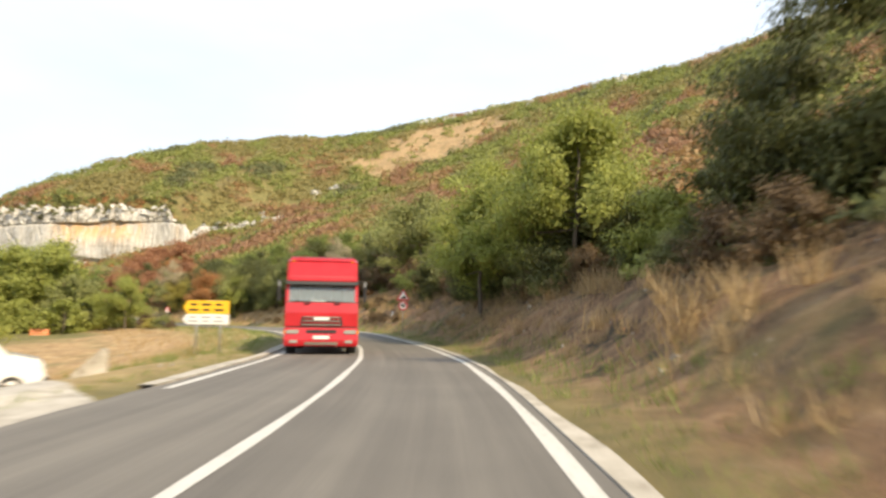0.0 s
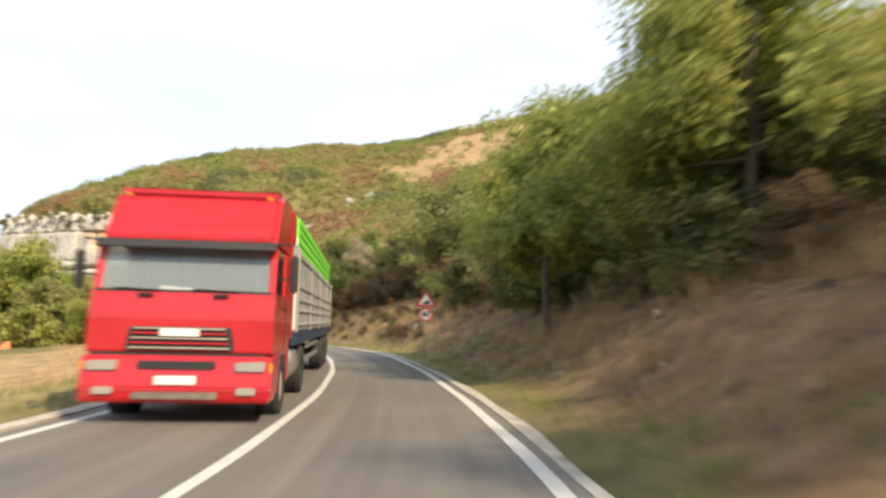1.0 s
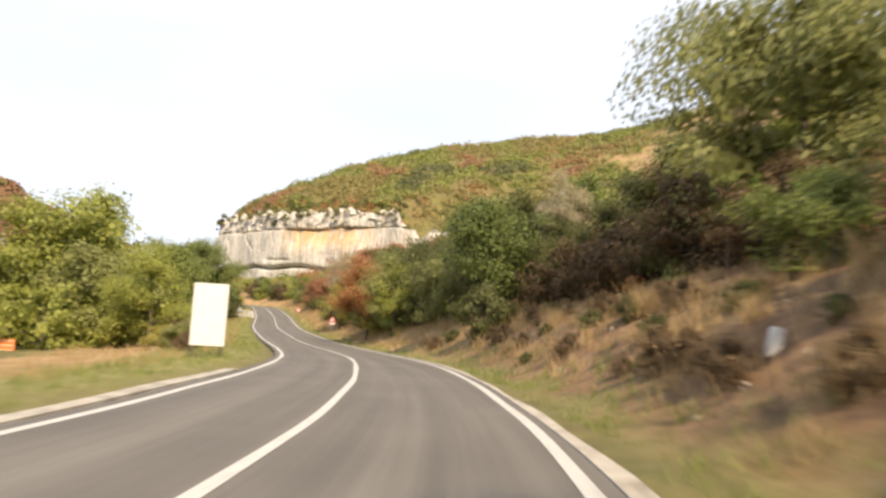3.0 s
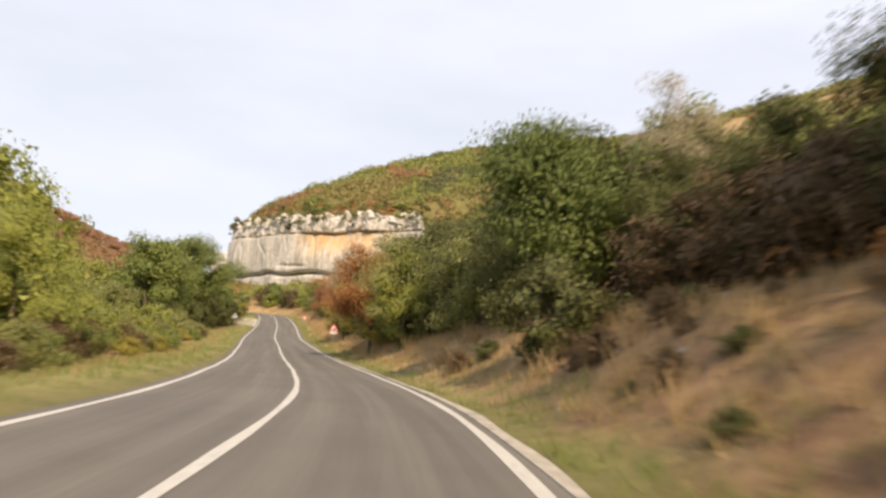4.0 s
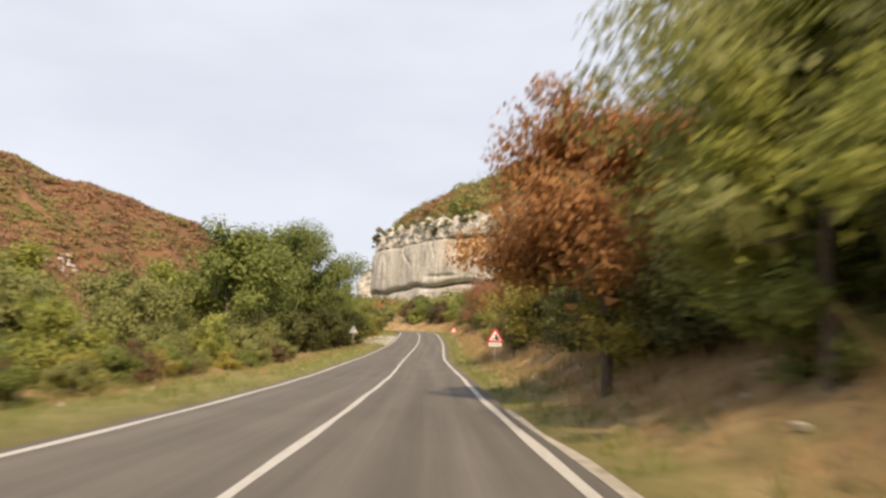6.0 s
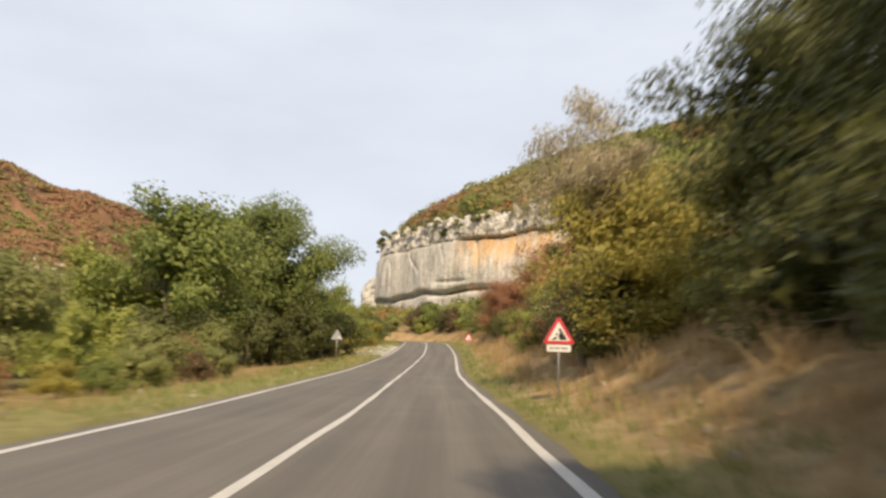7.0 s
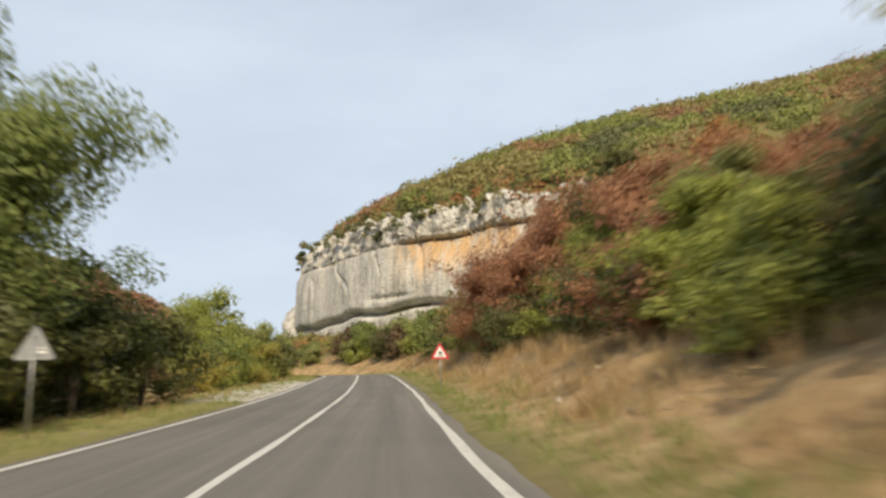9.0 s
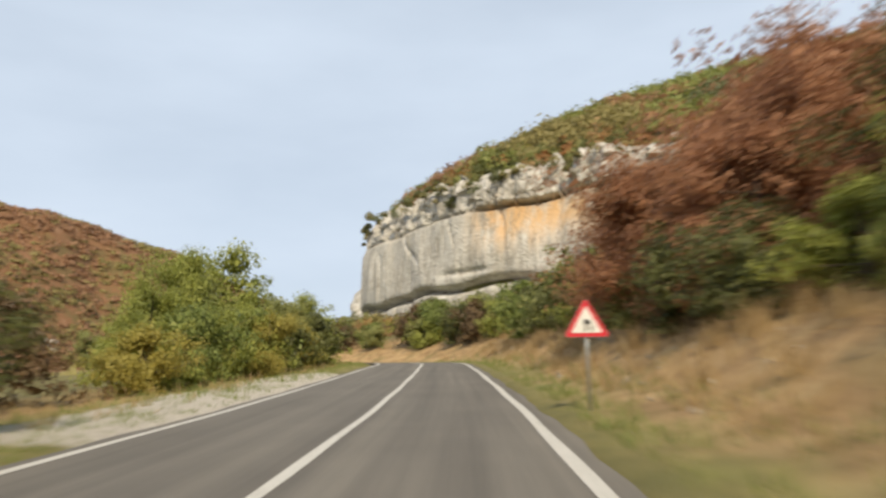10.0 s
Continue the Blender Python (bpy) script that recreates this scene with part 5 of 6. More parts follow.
def build_truck():
    """The lorry faces -y; its origin is the middle of the whole on the ground."""
    t = new("truck")
    f = -8.25
    # cab shell
    part("cab_lower", prism(rounded([(f + 0.02, 1.0), (f + 0.02, 1.55), (f + 0.10, 1.98), (f + 2.2, 1.98), (f + 2.2, 1.0)], 0.05), 2.46, 0.02), RED, t)
    part("cab_roof", prism(rounded([(f + 0.22, 2.72), (f + 0.30, 2.95), (f + 0.75, 3.68), (f + 1.15, 3.82), (f + 2.2, 3.82), (f + 2.2, 2.72)], 0.06), 2.40, 0.09), RED, t, "red high roof with a sloping front")
    part("back_wall", block((2.40, 0.08, 0.78), 0.01), RED, t, "", (0, f + 2.15, 2.35))
    for sx in (-1, 1):
        part("pillar", prism([(f + 0.12, 1.96), (f + 0.26, 2.74), (f + 0.36, 2.74), (f + 0.24, 1.96)], 0.10, 0.01), RED, t, "", (sx * 1.17, 0, 0))
        part("pillar", block((0.08, 0.75, 0.80), 0.01), RED, t, "", (sx * 1.18, f + 1.76, 2.35))
        part("side_window", block((0.02, 1.12, 0.74), 0), GLASS, t, "", (sx * 1.19, f + 0.82, 2.35))
        part("door_handle", block((0.03, 0.22, 0.05), 0.01), BLACK, t, "", (sx * 1.245, f + 1.2, 1.75))
        part("door_seam", block((0.012, 0.02, 0.9), 0), BLACK, t, "", (sx * 1.236, f + 1.36, 1.5))
        mirror = part("mirror", block((0.10, 0.14, 0.62), 0.03), BLACK, t, "", (sx * 1.46, f + 0.25, 2.30))
        part("mirror_glass", block((0.07, 0.01, 0.54), 0), STEEL, mirror, "", (0, 0.076, 0))
        part("mirror_arm", block((0.28, 0.03, 0.03), 0.008), BLACK, mirror, "", (-sx * 0.16, 0.02, 0.26))
        part("mirror_arm", block((0.28, 0.03, 0.03), 0.008), BLACK, mirror, "", (-sx * 0.16, 0.02, -0.24))
        part("wheel_arch", prism(rounded([(f + 0.35, 0.42), (f + 0.35, 1.02), (f + 2.2, 1.02), (f + 2.2, 0.5), (f + 1.95, 0.5), (f + 1.72, 0.95), (f + 0.98, 0.95), (f + 0.72, 0.42)], 0.03), 0.28, 0.01), RED, t, "", (sx * 1.09, 0, 0))
        part("step", block((0.24, 0.4, 0.05), 0.01), BLACK, t, "", (sx * 1.1, f + 0.55, 0.62))
        part("headlight", prism(rounded([(0.19, -0.06), (0.21, 0.08), (-0.21, 0.06), (-0.19, -0.06)], 0.03), 0.08, 0.01, "y"), LAMP_GLASS, t, "clear oblong headlight", (sx * 0.96, f - 0.095, 0.84))
        part("fog_lamp", prism(rounded([(0.13, -0.05), (0.13, 0.05), (-0.13, 0.05), (-0.13, -0.05)], 0.03), 0.05, 0.008, "y"), LAMP_GLASS, t, "", (sx * 0.92, f - 0.135, 0.52))
        part("indicator", block((0.07, 0.12, 0.14), 0.02), AMBER, t, "", (sx * 1.22, f - 0.03, 0.83))
        part("wiper", block((0.62, 0.02, 0.025), 0.005), BLACK, t, "", (sx * 0.52 - 0.1, f + 0.085, 2.0), (0, 2, 0))
        part("wiper_cover", block((0.22, 0.04, 0.05), 0.015), BLACK, t, "", (sx * 0.5, f + 0.04, 1.92))
        part("roof_marker", block((0.12, 0.06, 0.05), 0.01), AMBER, t, "", (sx * 1.02, f + 0.70, 3.62))
        part("fuel_tank", rod(0.32, 1.3, 20, 0.04, "y"), STEEL, t, "dusty metal fuel tank", (sx * 0.95, f + 3.2, 0.72), shade=True)
    part("windscreen", prism([(f + 0.13, 1.97), (f + 0.27, 2.72), (f + 0.285, 2.72), (f + 0.145, 1.97)], 2.26), WINDSCREEN, t, "dark windscreen with pale papers behind it")
    part("windscreen_frame", prism([(f + 0.10, 1.955), (f + 0.105, 2.0), (f + 0.15, 2.0), (f + 0.15, 1.955)], 2.36), BLACK, t)
    part("sun_visor", prism(rounded([(f + 0.02, 2.64), (f + 0.10, 2.80), (f + 0.32, 2.80), (f + 0.28, 2.70)], 0.02), 2.42, 0.01), BLACK, t, "dark tinted sun visor above the windscreen")
    part("dash_papers", block((0.55, 0.16, 0.05), 0.01), WHITE, t, "", (-0.1, f + 0.3, 2.02), (8, 4, 6))
    for sx in (-0.55, 0.55):
        part("seat", prism(rounded([(f + 0.95, 1.95), (f + 1.05, 2.62), (f + 1.22, 2.66), (f + 1.3, 1.95)], 0.05), 0.5, 0.04), CLOTH, t, "", (sx, 0, 0))
    # grille and bumper
    part("grille_panel", prism(rounded([(0.72, -0.18), (0.66, 0.18), (-0.66, 0.18), (-0.72, -0.18)], 0.03), 0.03, 0, "y"), BLACK, t, "", (0, f + 0.005, 1.24))
    for k in range(5):
        part("grille_slat", prism([(0.0, 0.0), (-0.05, 0.012), (-0.05, 0.032), (0.0, 0.04)], 1.32 - 0.03 * k), RED if k % 2 else RIM, t, "", (0, f, 1.07 + 0.075 * k))
    part("badge", block((0.52, 0.03, 0.12), 0.01), WHITE, t, "pale maker's plate on the grille", (0, f - 0.05, 1.33))
    part("bumper", prism(rounded([(f - 0.10, 0.36), (f - 0.14, 0.55), (f - 0.06, 0.98), (f + 0.40, 0.98), (f + 0.42, 0.36)], 0.05), 2.48, 0.03), RED, t)
    part("bumper_gap", block((2.3, 0.05, 0.045), 0), BLACK, t, "", (0, f + 0.0, 0.995))
    part("bumper_vent", prism(rounded([(0.5, -0.05), (0.5, 0.05), (-0.5, 0.05), (-0.5, -0.05)], 0.03), 0.04, 0, "y"), BLACK, t, "", (0, f - 0.10, 0.86))
    part("lower_vent", prism(rounded([(0.55, -0.045), (0.55, 0.045), (-0.55, 0.045), (-0.55, -0.045)], 0.03), 0.04, 0, "y"), DUST, t, "", (0, f - 0.135, 0.46))
    part("number_plate", block((0.54, 0.02, 0.12), 0.008), WHITE, t, "", (0, f - 0.15, 0.66))
    part("air_deflector", prism(rounded([(f + 2.2, 1.2), (f + 2.2, 3.7), (f + 2.75, 3.6), (f + 2.75, 1.2)], 0.04), 0.05), RED, t, "", (1.2, 0, 0))
    part("air_deflector", prism(rounded([(f + 2.2, 1.2), (f + 2.2, 3.7), (f + 2.75, 3.6), (f + 2.75, 1.2)], 0.04), 0.05), RED, t, "", (-1.2, 0, 0))
    part("chassis_rail", block((0.9, 6.0, 0.24), 0.02), DUST, t, "", (0, f + 3.3, 0.82))
    # lining added in a pale tone to lighten the windscreen like reflected sky
    part("cab_lining", block((2.28, 0.03, 0.74), 0.01), LINING, t, "", (0, f + 2.09, 2.36))
    # the cab is a low one: all that lies above the bumper is pressed down
    for ob in t.children:
        for v in ob.data.vertices:
            z = ob.location.z + v.co.z
            v.co.z -= 0.13 * max(0.0, z - 1.0)
    # trailer
    y0, y1 = f + 3.0, 8.25
    mid, long = (y0 + y1) / 2, y1 - y0
    part("trailer_floor", block((2.5, long, 0.12), 0.02), BLUE, t, "", (0, mid, 1.24))
    for sx in (-1, 1):
        part("trailer_beam", block((0.08, long, 0.20), 0.02), BLUE, t, "dark blue side beam", (sx * 1.2, mid, 1.12))
        part("main_rail", block((0.12, long - 1.0, 0.34), 0.02), DUST, t, "", (sx * 0.45, mid + 0.3, 0.96))
        n = 4
        for k in range(n):
            yc = y0 + 0.12 + (k + 0.5) * (long - 0.24) / n
            w = (long - 0.24) / n - 0.10
            board = part("side_board", block((0.05, w, 1.46), 0.012), BOARDS, t, "grey ribbed aluminium drop side", (sx * 1.235, yc, 2.03))
            for z in (-0.62, -0.36, -0.16, 0.08, 0.62):
                part("rib", prism(rounded([(-0.0, -0.035), (0.03, -0.02), (0.03, 0.02), (-0.0, 0.035)], 0.008), w - 0.02, 0, "y"), BOARDS, board, "", (sx * 0.026 - (0.03 if sx < 0 else 0), 0, z))
        for k in range(n + 1):
            part("stake", block((0.09, 0.10, 1.52), 0.012), RIM, t, "", (sx * 1.24, y0 + 0.12 + k * (long - 0.24) / n, 2.03))
        part("tarpaulin_side", prism(rounded([(y0 + 0.25, 2.70), (y0 + 0.25, 3.30), (y0 + 0.6, 3.42), (y1 - 1.0, 3.42), (y1 - 0.85, 3.30), (y1 - 0.85, 2.70)], 0.04), 0.05, 0.01), LIME, t, "bright lime green tarpaulin side", (sx * 1.19, 0, 0))
        # thin strips in darker green paint the shade along the folds
        for z in (2.92, 3.10, 3.26):
            part("tarpaulin_fold", block((0.02, long - 1.4, 0.025), 0.006), plain("green_fold_shade", (0.10, 0.42, 0.04), 0.6), t, "", (sx * 1.222, mid - 0.3, z))
        part("side_guard", block((0.04, 4.2, 0.12), 0.015), STEEL, t, "", (sx * 1.16, mid - 1.0, 0.62))
        part("side_guard", block((0.04, 4.2, 0.12), 0.015), STEEL, t, "", (sx * 1.16, mid - 1.0, 0.90))
        part("landing_leg", block((0.12, 0.14, 0.95), 0.02), DUST, t, "", (sx * 0.8, mid - 3.4, 0.72))
        part("tail_lamp", block((0.32, 0.05, 0.14), 0.02), TAIL_RED, t, "", (sx * 0.95, y1 + 0.02, 1.0))
        part("mudguard", prism(rounded([(y1 - 4.3, 1.02), (y1 - 4.2, 1.1), (y1 - 0.9, 1.1), (y1 - 0.8, 1.02)], 0.02), 0.5), DUST, t, "", (sx * 0.95, 0, 0))
    part("headboard", block((2.46, 0.08, 1.7), 0.02), WHITE, t, "dirty white front wall of the trailer", (0, y0 + 0.04, 2.15))
    part("tail_board", block((2.46, 0.06, 1.46), 0.015), BOARDS, t, "", (0, y1 - 0.03, 2.03))
    part("tarpaulin_front", block((2.38, 0.05, 0.7), 0.02), LIME, t, "bright lime green tarpaulin front", (0, y0 + 0.26, 3.06))
    part("tarpaulin_roof", prism(rounded([(-1.2, 3.38), (-0.6, 3.46), (0.6, 3.46), (1.2, 3.38), (1.2, 3.34), (-1.2, 3.34)], 0.01), long - 1.3, 0, "y"), LIME, t, "", (0, mid - 0.3, 0))
    part("tarpaulin_back", block((2.38, 0.05, 0.7), 0.02), LIME, t, "", (0, y1 - 0.86, 3.06))
    part("rear_bumper", block((2.3, 0.1, 0.14), 0.02), STEEL, t, "", (0, y1 - 0.1, 0.58))
    part("rear_bumper_bracket", block((0.7, 0.1, 0.5), 0.02), DUST, t, "", (0, y1 - 0.15, 0.85))
    for sx in (-1, 1):
        wheel(sx * 1.06, f + 1.35, 0.50, 0.34, t)
        wheel(sx * 0.95, f + 4.9, 0.50, 0.58, t)
        for k in range(3):
            wheel(sx * 1.04, y1 - 3.9 + 1.31 * k, 0.50, 0.38, t)
    for y in (f + 1.35, f + 4.9, y1 - 3.9, y1 - 2.59, y1 - 1.28):
        part("axle", rod(0.09, 2.0, 12, 0, "x"), DUST, t, "", (0, y, 0.5))
    return tagged(t, "red articulated truck with a grey drop-side trailer and lime tarpaulin", "truck")


truck = build_truck()
for pane in truck.children:
    if pane.data.materials[0] in (GLASS, WINDSCREEN):
        pane.visible_shadow = False
p, h = on_road(24.3 + 8.25, -1.62)
truck.matrix_basis = pose(p.x, p.y, p.z + 0.005, 0, 0, h)


def post(height, parent, radius=0.03):
    pole = part("post", rod(radius, height, 14), STEEL, parent, "", (0, 0, height / 2), shade=True)
    part("cap", rod(radius * 1.15, 0.02, 14), BLACK, pole, "", (0, 0, height / 2 + 0.01))


def triangle(side, r):
    h = side * math.sqrt(3) / 2
    return rounded([(-side / 2, 0), (side / 2, 0), (0, h)], r)


def warning_plate(root, base_z, symbol):
    """A red-edged triangular plate whose face looks along -y; base_z is the height of its lower edge."""
    plate = part("triangle_plate", prism(triangle(0.92, 0.05), 0.012, 0, "y"), SIGN_BACK, root, "", (0, -0.045, base_z))
    part("red_border", prism(triangle(0.90, 0.045), 0.006, 0, "y"), SIGN_RED, plate, "", (0, -0.009, 0.008))
    part("white_field", prism(triangle(0.62, 0.02), 0.006, 0, "y"), SIGN_WHITE, plate, "", (0, -0.014, 0.088))
    for nm, pts in symbol:
        part(nm, prism(pts, 0.006, 0, "y"), SIGN_BLACK, plate, "", (0, -0.019, 0))
    for z in (0.12, 0.52):
        part("bracket", block((0.16, 0.03, 0.04), 0.006), STEEL, plate, "", (0, 0.02, z))
    return plate


def sign_at(x, y, turn, ground_z=None):
    s = new("traffic_sign")
    s.matrix_basis = pose(x, y, land_at(x, y) - 0.25, 0, 0, turn)
    return s, land_at(x, y) - 0.25


def circle_points(r, cx=0.0, cz=0.0, n=32):
    return [(cx + r * math.cos(2 * math.pi * k / n), cz + r * math.sin(2 * math.pi * k / n)) for k in range(n)]


def lettering(text, size, material, parent, at, name="digits"):
    c = bpy.data.curves.new(name, "FONT")
    c.body, c.size, c.extrude, c.align_x, c.align_y, c.offset = text, size, 0.002, "CENTER", "CENTER", 0.012
    tmp = bpy.data.objects.new(name, c)
    me = bpy.data.meshes.new_from_object(tmp)
    bpy.data.objects.remove(tmp)
    me.materials.append(material)
    ob = new(name, me)
    ob.parent, ob.location, ob.rotation_euler = parent, at, (radians(90), 0, 0)
    return ob


# steep gradient and speed limit
s1, z1 = sign_at(-3.16, 46.85, 12)
top = 1.80 - z1
warning_plate(s1, top, [("gradient_wedge", [(-0.215, 0.115), (0.235, 0.115), (0.10, 0.335)])])
disc = part("round_plate", prism(circle_points(0.31), 0.012, 0, "y"), SIGN_BACK, s1, "", (0.0, -0.045, top - 0.35))
part("red_ring", prism(circle_points(0.30), 0.006, 0, "y"), SIGN_RED, disc, "", (0, -0.009, 0))
part("white_field", prism(circle_points(0.225), 0.006, 0, "y"), SIGN_WHITE, disc, "", (0, -0.014, 0))
lettering("40", 0.37, SIGN_BLACK, disc, (0, -0.019, 0))
post(top + 0.70, s1)
tagged(s1, "red-edged triangular gradient sign above a round 40 speed limit", "traffic sign")

# falling rocks, with a plate below
s2, z2 = sign_at(-48.72, 121.02, 34)
top = 0.27 - z2
plate = warning_plate(s2, top, [("rock_face", [(0.02, 0.115), (0.235, 0.115), (0.05, 0.45), (-0.01, 0.42), (0.03, 0.30), (-0.02, 0.22)]), ("rock", circle_points(0.045, -0.10, 0.16, 7)), ("rock", circle_points(0.035, -0.06, 0.27, 6)), ("rock", circle_points(0.028, -0.17, 0.13, 6))])
under = part("lower_plate", block((0.66, 0.012, 0.19), 0.004), SIGN_WHITE, s2, "", (0, -0.045, top - 0.115))
for k, w in ((-0.2, 0.12), (-0.04, 0.15), (0.16, 0.18)):
    part("text_bar", block((w, 0.004, 0.07), 0), SIGN_BACK, under, "", (k, -0.008, 0))
post(top + 0.70, s2)
tagged(s2, "red-edged triangular falling rocks sign with a white plate", "traffic sign")

# slippery road
s3, z3 = sign_at(-79.0, 160.4, 37)
top = 1.72 - z3
warning_plate(s3, top, [("car_symbol", rounded([(-0.06, 0.26), (-0.04, 0.36), (0.07, 0.33), (0.09, 0.24)], 0.015)), ("skid_mark", [(-0.06, 0.12), (-0.02, 0.12), (0.02, 0.18), (-0.02, 0.25), (-0.05, 0.24), (-0.02, 0.18)]), ("skid_mark", [(0.06, 0.12), (0.10, 0.12), (0.13, 0.17), (0.08, 0.23), (0.05, 0.22), (0.09, 0.17)])])
post(top + 0.70, s3)
tagged(s3, "red-edged triangular slippery road sign on the bank", "traffic sign")

# a sign for the other direction, seen from behind
s4, z4 = sign_at(-77.2, 140.67, 217)
top = 1.08 - z4
pl = warning_plate(s4, top, [("black_mark", [(-0.05, 0.13), (0.05, 0.13), (0.05, 0.4), (-0.05, 0.4)])])
part("sticker", block((0.17, 0.004, 0.13), 0), SIGN_WHITE, pl, "white sticker on the back", (-0.17, 0.009, 0.2))
part("sticker_bar", block((0.11, 0.004, 0.03), 0), SIGN_BLACK, pl, "", (-0.17, 0.012, 0.22))
post(top + 0.75, s4)
tagged(s4, "triangular traffic sign seen from its grey back", "traffic sign")

# direction signs at the turning
d1 = new("direction_sign")
d1.matrix_basis = pose(-8.35, 24.2, land_at(-8.35, 24.2) - 0.3, 0, 0, 6)
zd = land_at(-8.35, 24.2) - 0.3
for nm, mt, zc, w, hgt in (("yellow_arrow", SIGN_YELLOW, 1.20, 1.4, 0.46), ("white_arrow", SIGN_WHITE, 0.79, 1.42, 0.34)):
    x1 = 0.74
    arrow = part(nm, prism(rounded([(x1 - w - 0.14, 0), (x1 - w, hgt / 2), (x1, hgt / 2), (x1, -hgt / 2), (x1 - w, -hgt / 2)], 0.02), 0.02, 0, "y"), mt, d1, "", (0, -0.05, zc - zd))
    for row, z in ((0, hgt * 0.2), (1, -hgt * 0.2)):
        for k in range(3):
            part("text_bar", block((w * (0.16 + 0.07 * ((k + row) % 2)), 0.004, hgt * 0.16), 0), SIGN_BLACK if mt is SIGN_YELLOW else SIGN_BACK, arrow, "", (x1 - w * 0.85 + k * w * 0.3, -0.012, z))
for x in (-0.35, 0.45):
    pl = part("post", rod(0.035, 1.45 - zd, 14), STEEL, d1, "", (x, 0, (1.45 - zd) / 2), shade=True)
tagged(d1, "yellow arrow signpost with a smaller white arrow below", "signpost")

# blank white board on two legs
bx, by = -22.8, 67.4
wb = new("roadside_board")
zb = land_at(bx, by) - 0.2
wb.matrix_basis = pose(bx, by, zb, 0, 0, 27)
part("panel", block((1.22, 0.06, 2.25), 0.015), WHITE, wb, "blank white panel", (0, 0, 0.63 - zb))
part("panel_edge", block((1.26, 0.03, 2.29), 0.01), STEEL, wb, "", (0, 0.04, 0.63 - zb))
for x in (-0.5, 0.5):
    part("leg", rod(0.05, 1.7 - zb, 12), STEEL, wb, "", (x, 0.1, (1.7 - zb) / 2), shade=True)
tagged(wb, "tall blank white board on two metal legs", "billboard")

# orange barrier board by the side road
ox, oy = -43.9, 75.2
ob_ = new("barrier_board")
zo = land_at(ox, oy) - 0.1
ob_.matrix_basis = pose(ox, oy, zo, 0, 0, 32)
part("panel", block((1.8, 0.05, 1.1), 0.01), ORANGE, ob_, "", (0, 0, 0.22))
for z in (-0.15, 0.12, 0.40, 0.66):
    part("pale_stripe", block((1.7, 0.01, 0.08), 0), plain("pale_orange_stripe", (0.85, 0.55, 0.38), 0.5), ob_, "", (0, -0.03, z))
for x in (-0.6, 0.6):
    part("leg", block((0.08, 0.08, 1.0), 0.01), STEEL, ob_, "", (x, 0.068, 0.2))
tagged(ob_, "orange board with pale stripes on two legs", "sign board")

# white marker stone on the bank
mx, my = -4.8, 58.2
ms = part("marker_stone", prism(rounded([(-0.10, -0.15), (0.10, -0.15), (0.085, 0.32), (-0.085, 0.32)], 0.05), 0.16, 0.02, "y"), WHITE)
ms.matrix_basis = pose(mx, my, land_at(mx, my) + 0.05, 4, 9, 15)
tagged(ms, "white painted marker stone leaning on the bank", "marker stone")


# ---- the turning on the far side of the road ----
def side_road():
    path = glide(np.array([(-3.4, 2.5, 0), (-5.8, 7.6, 0), (-9.2, 12.2, 0), (-13.4, 16.4, 0), (-19.0, 20.6, 0), (-27.0, 25.0, 0), (-40.0, 32.0, 0), (-70.0, 38.0, 0)]), 16)[:, :2]
    d = np.gradient(path, axis=0)
    d /= np.linalg.norm(d, axis=1)[:, None]
    lats = np.linspace(-2.1, 2.1, 14)
    x, y = path[:, :1] + d[:, 1:] * lats, path[:, 1:] - d[:, :1] * lats
    s, lat, z = road_place(x, y)
    up = np.where(lat > -4.3, z - 0.02, land(x.ravel(), y.ravel()) + 0.05)
    v = np.stack([x.ravel(), y.ravel(), up], -1)
    ob = mesh_object("side_road", v, grid_faces(len(path), 14)[:, ::-1], CONCRETE)
    return tagged(ob, "pale dusty side road leading down from the main road", "road", kind="structure")


side_road()


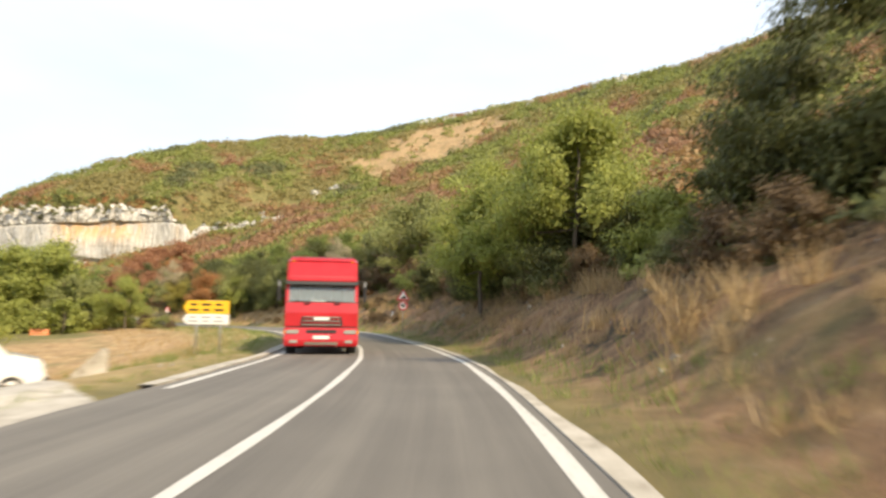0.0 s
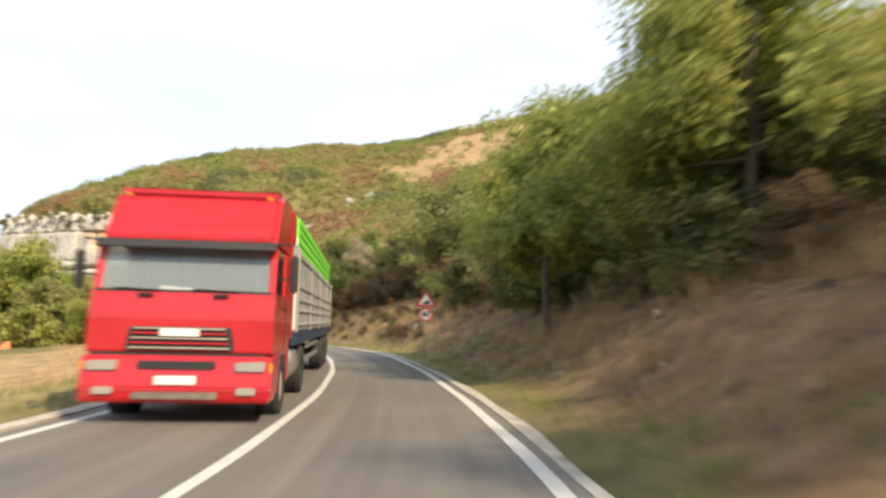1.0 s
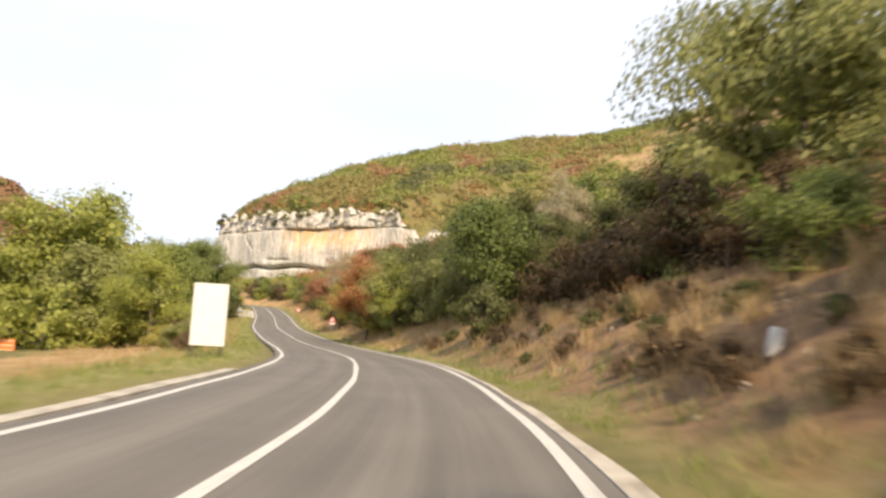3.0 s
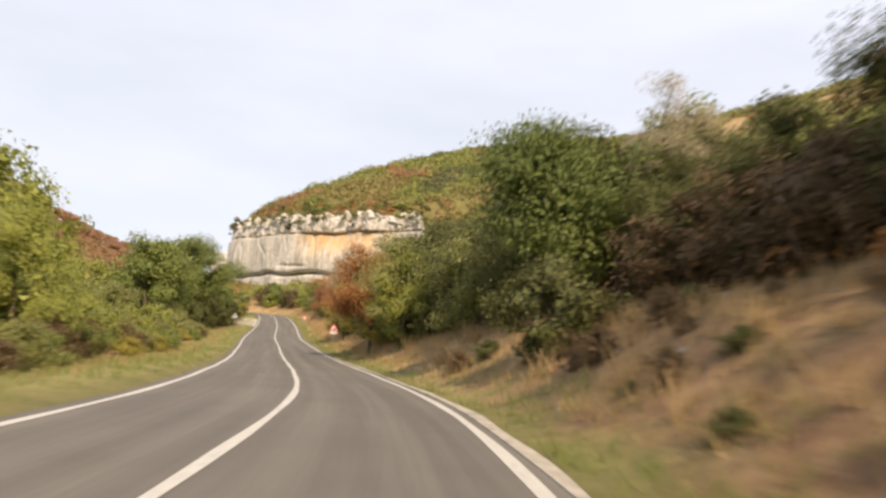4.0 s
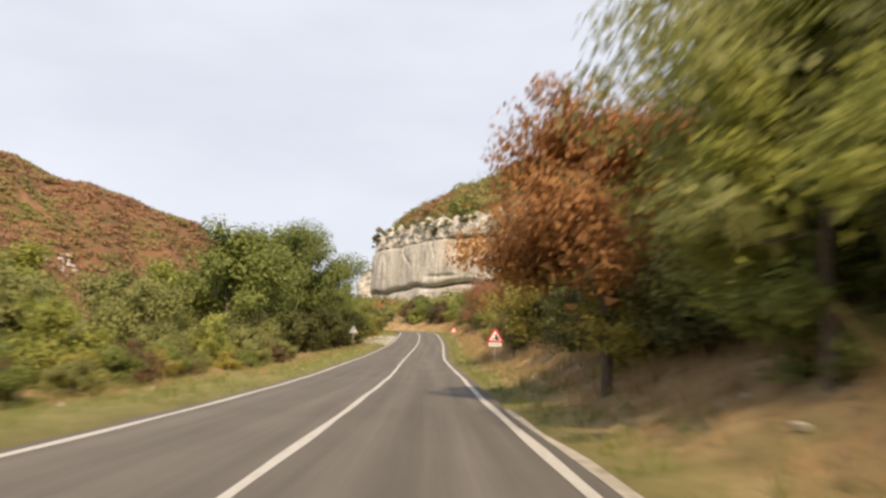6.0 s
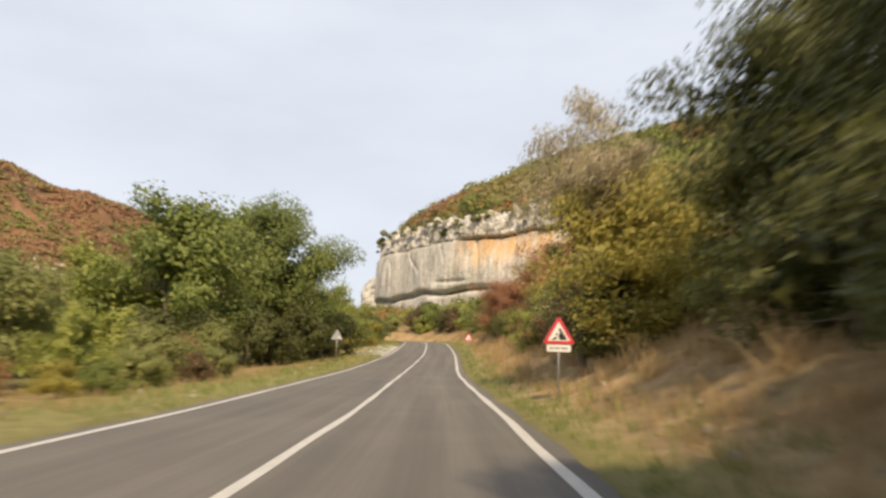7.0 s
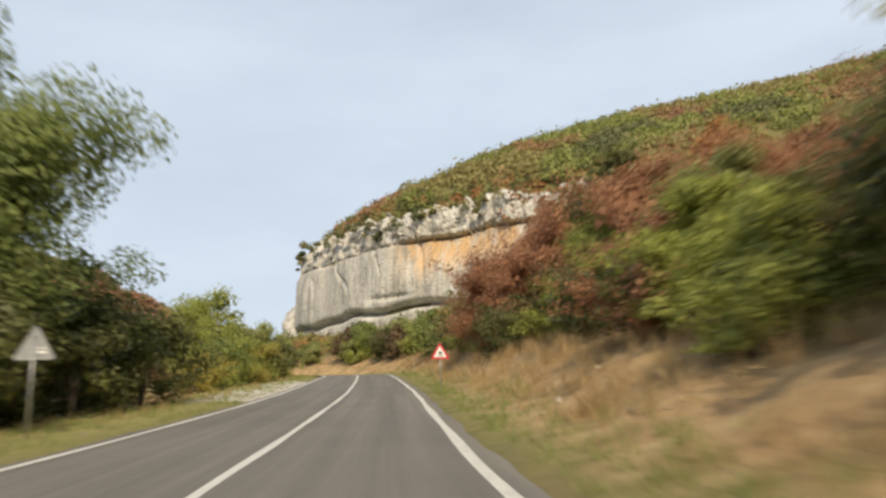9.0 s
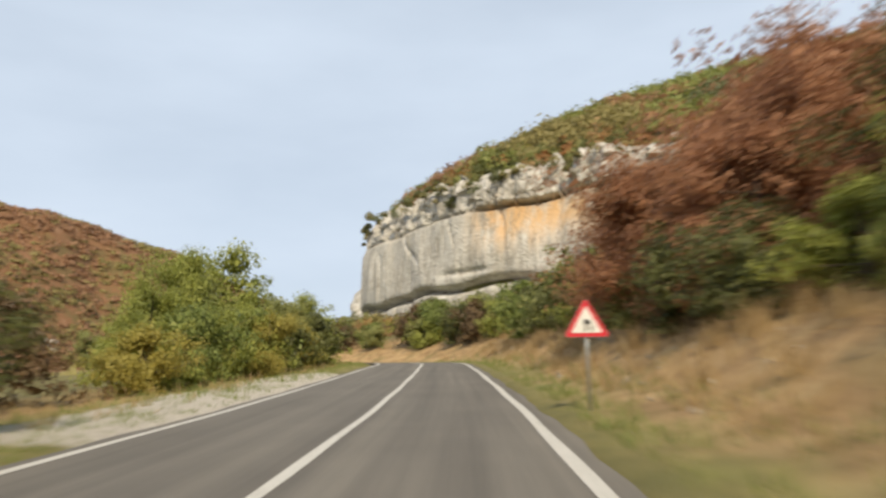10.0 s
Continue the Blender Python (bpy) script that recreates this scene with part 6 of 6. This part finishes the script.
def build_van():
    """A small panel van that faces +y; its origin is on the ground under its middle."""
    v = new("van")
    body = part("body", prism(rounded([(-2.1, 0.32), (-2.15, 1.1), (-2.0, 1.82), (0.55, 1.85), (1.25, 1.15), (2.02, 0.98), (2.12, 0.55), (2.1, 0.32)], 0.12), 1.66, 0.07), WHITE_CAR, v)
    part("windscreen", prism([(0.66, 1.78), (1.27, 1.17), (1.29, 1.19), (0.68, 1.80)], 1.4), GLASS, v)
    part("rear_window", prism(rounded([(-0.45, 1.25), (-0.45, 1.7), (0.45, 1.7), (0.45, 1.25)], 0.05), 0.03, 0, "y"), SIGN_BLACK, v, "", (0, -2.08, 0), (-8, 0, 0))
    for sx in (-1, 1):
        part("side_window", prism(rounded([(0.0, 1.2), (0.0, 1.7), (0.5, 1.7), (0.98, 1.2)], 0.04), 0.02), SIGN_BLACK, v, "", (sx * 0.832, 0, 0))
        part("mirror", block((0.18, 0.08, 0.16), 0.03), BLACK, v, "", (sx * 0.95, 0.95, 1.22))
        part("headlight", block((0.34, 0.1, 0.2), 0.04), LAMP_GLASS, v, "", (sx * 0.62, 2.06, 0.8))
        part("tail_lamp", block((0.14, 0.06, 0.5), 0.03), TAIL_RED, v, "", (sx * 0.74, -2.12, 1.0))
        for y in (-1.3, 1.35):
            wheel(sx * 0.74, y, 0.31, 0.19, v)
    part("bumper", block((1.64, 0.18, 0.24), 0.06), BLACK, v, "black plastic bumper", (0, -2.12, 0.45))
    part("bumper", block((1.64, 0.18, 0.24), 0.06), BLACK, v, "black plastic bumper", (0, 2.1, 0.45))
    part("number_plate", block((0.5, 0.02, 0.11), 0.004), WHITE, v, "", (0, 2.2, 0.46))
    return tagged(v, "small white van standing on the side road", "van")


van = build_van()
vx, vy = -12.6, 17.7
van.matrix_basis = pose(vx, vy, land_at(vx, vy) + 0.05, 0, 0, -55)

# broken concrete wing wall beside the turning
cw = part("wing_wall", prism(rounded([(-0.50, -0.4), (0.25, -0.4), (0.25, 0.56), (0.12, 0.60), (-0.50, 0.0)], 0.05), 0.3, 0.03, "y"), CONCRETE)
cw.matrix_basis = pose(-8.2, 16.4, land_at(-8.2, 16.4), 0, 0, 20)
tagged(cw, "broken pale concrete wing wall in dry grass", "wall")
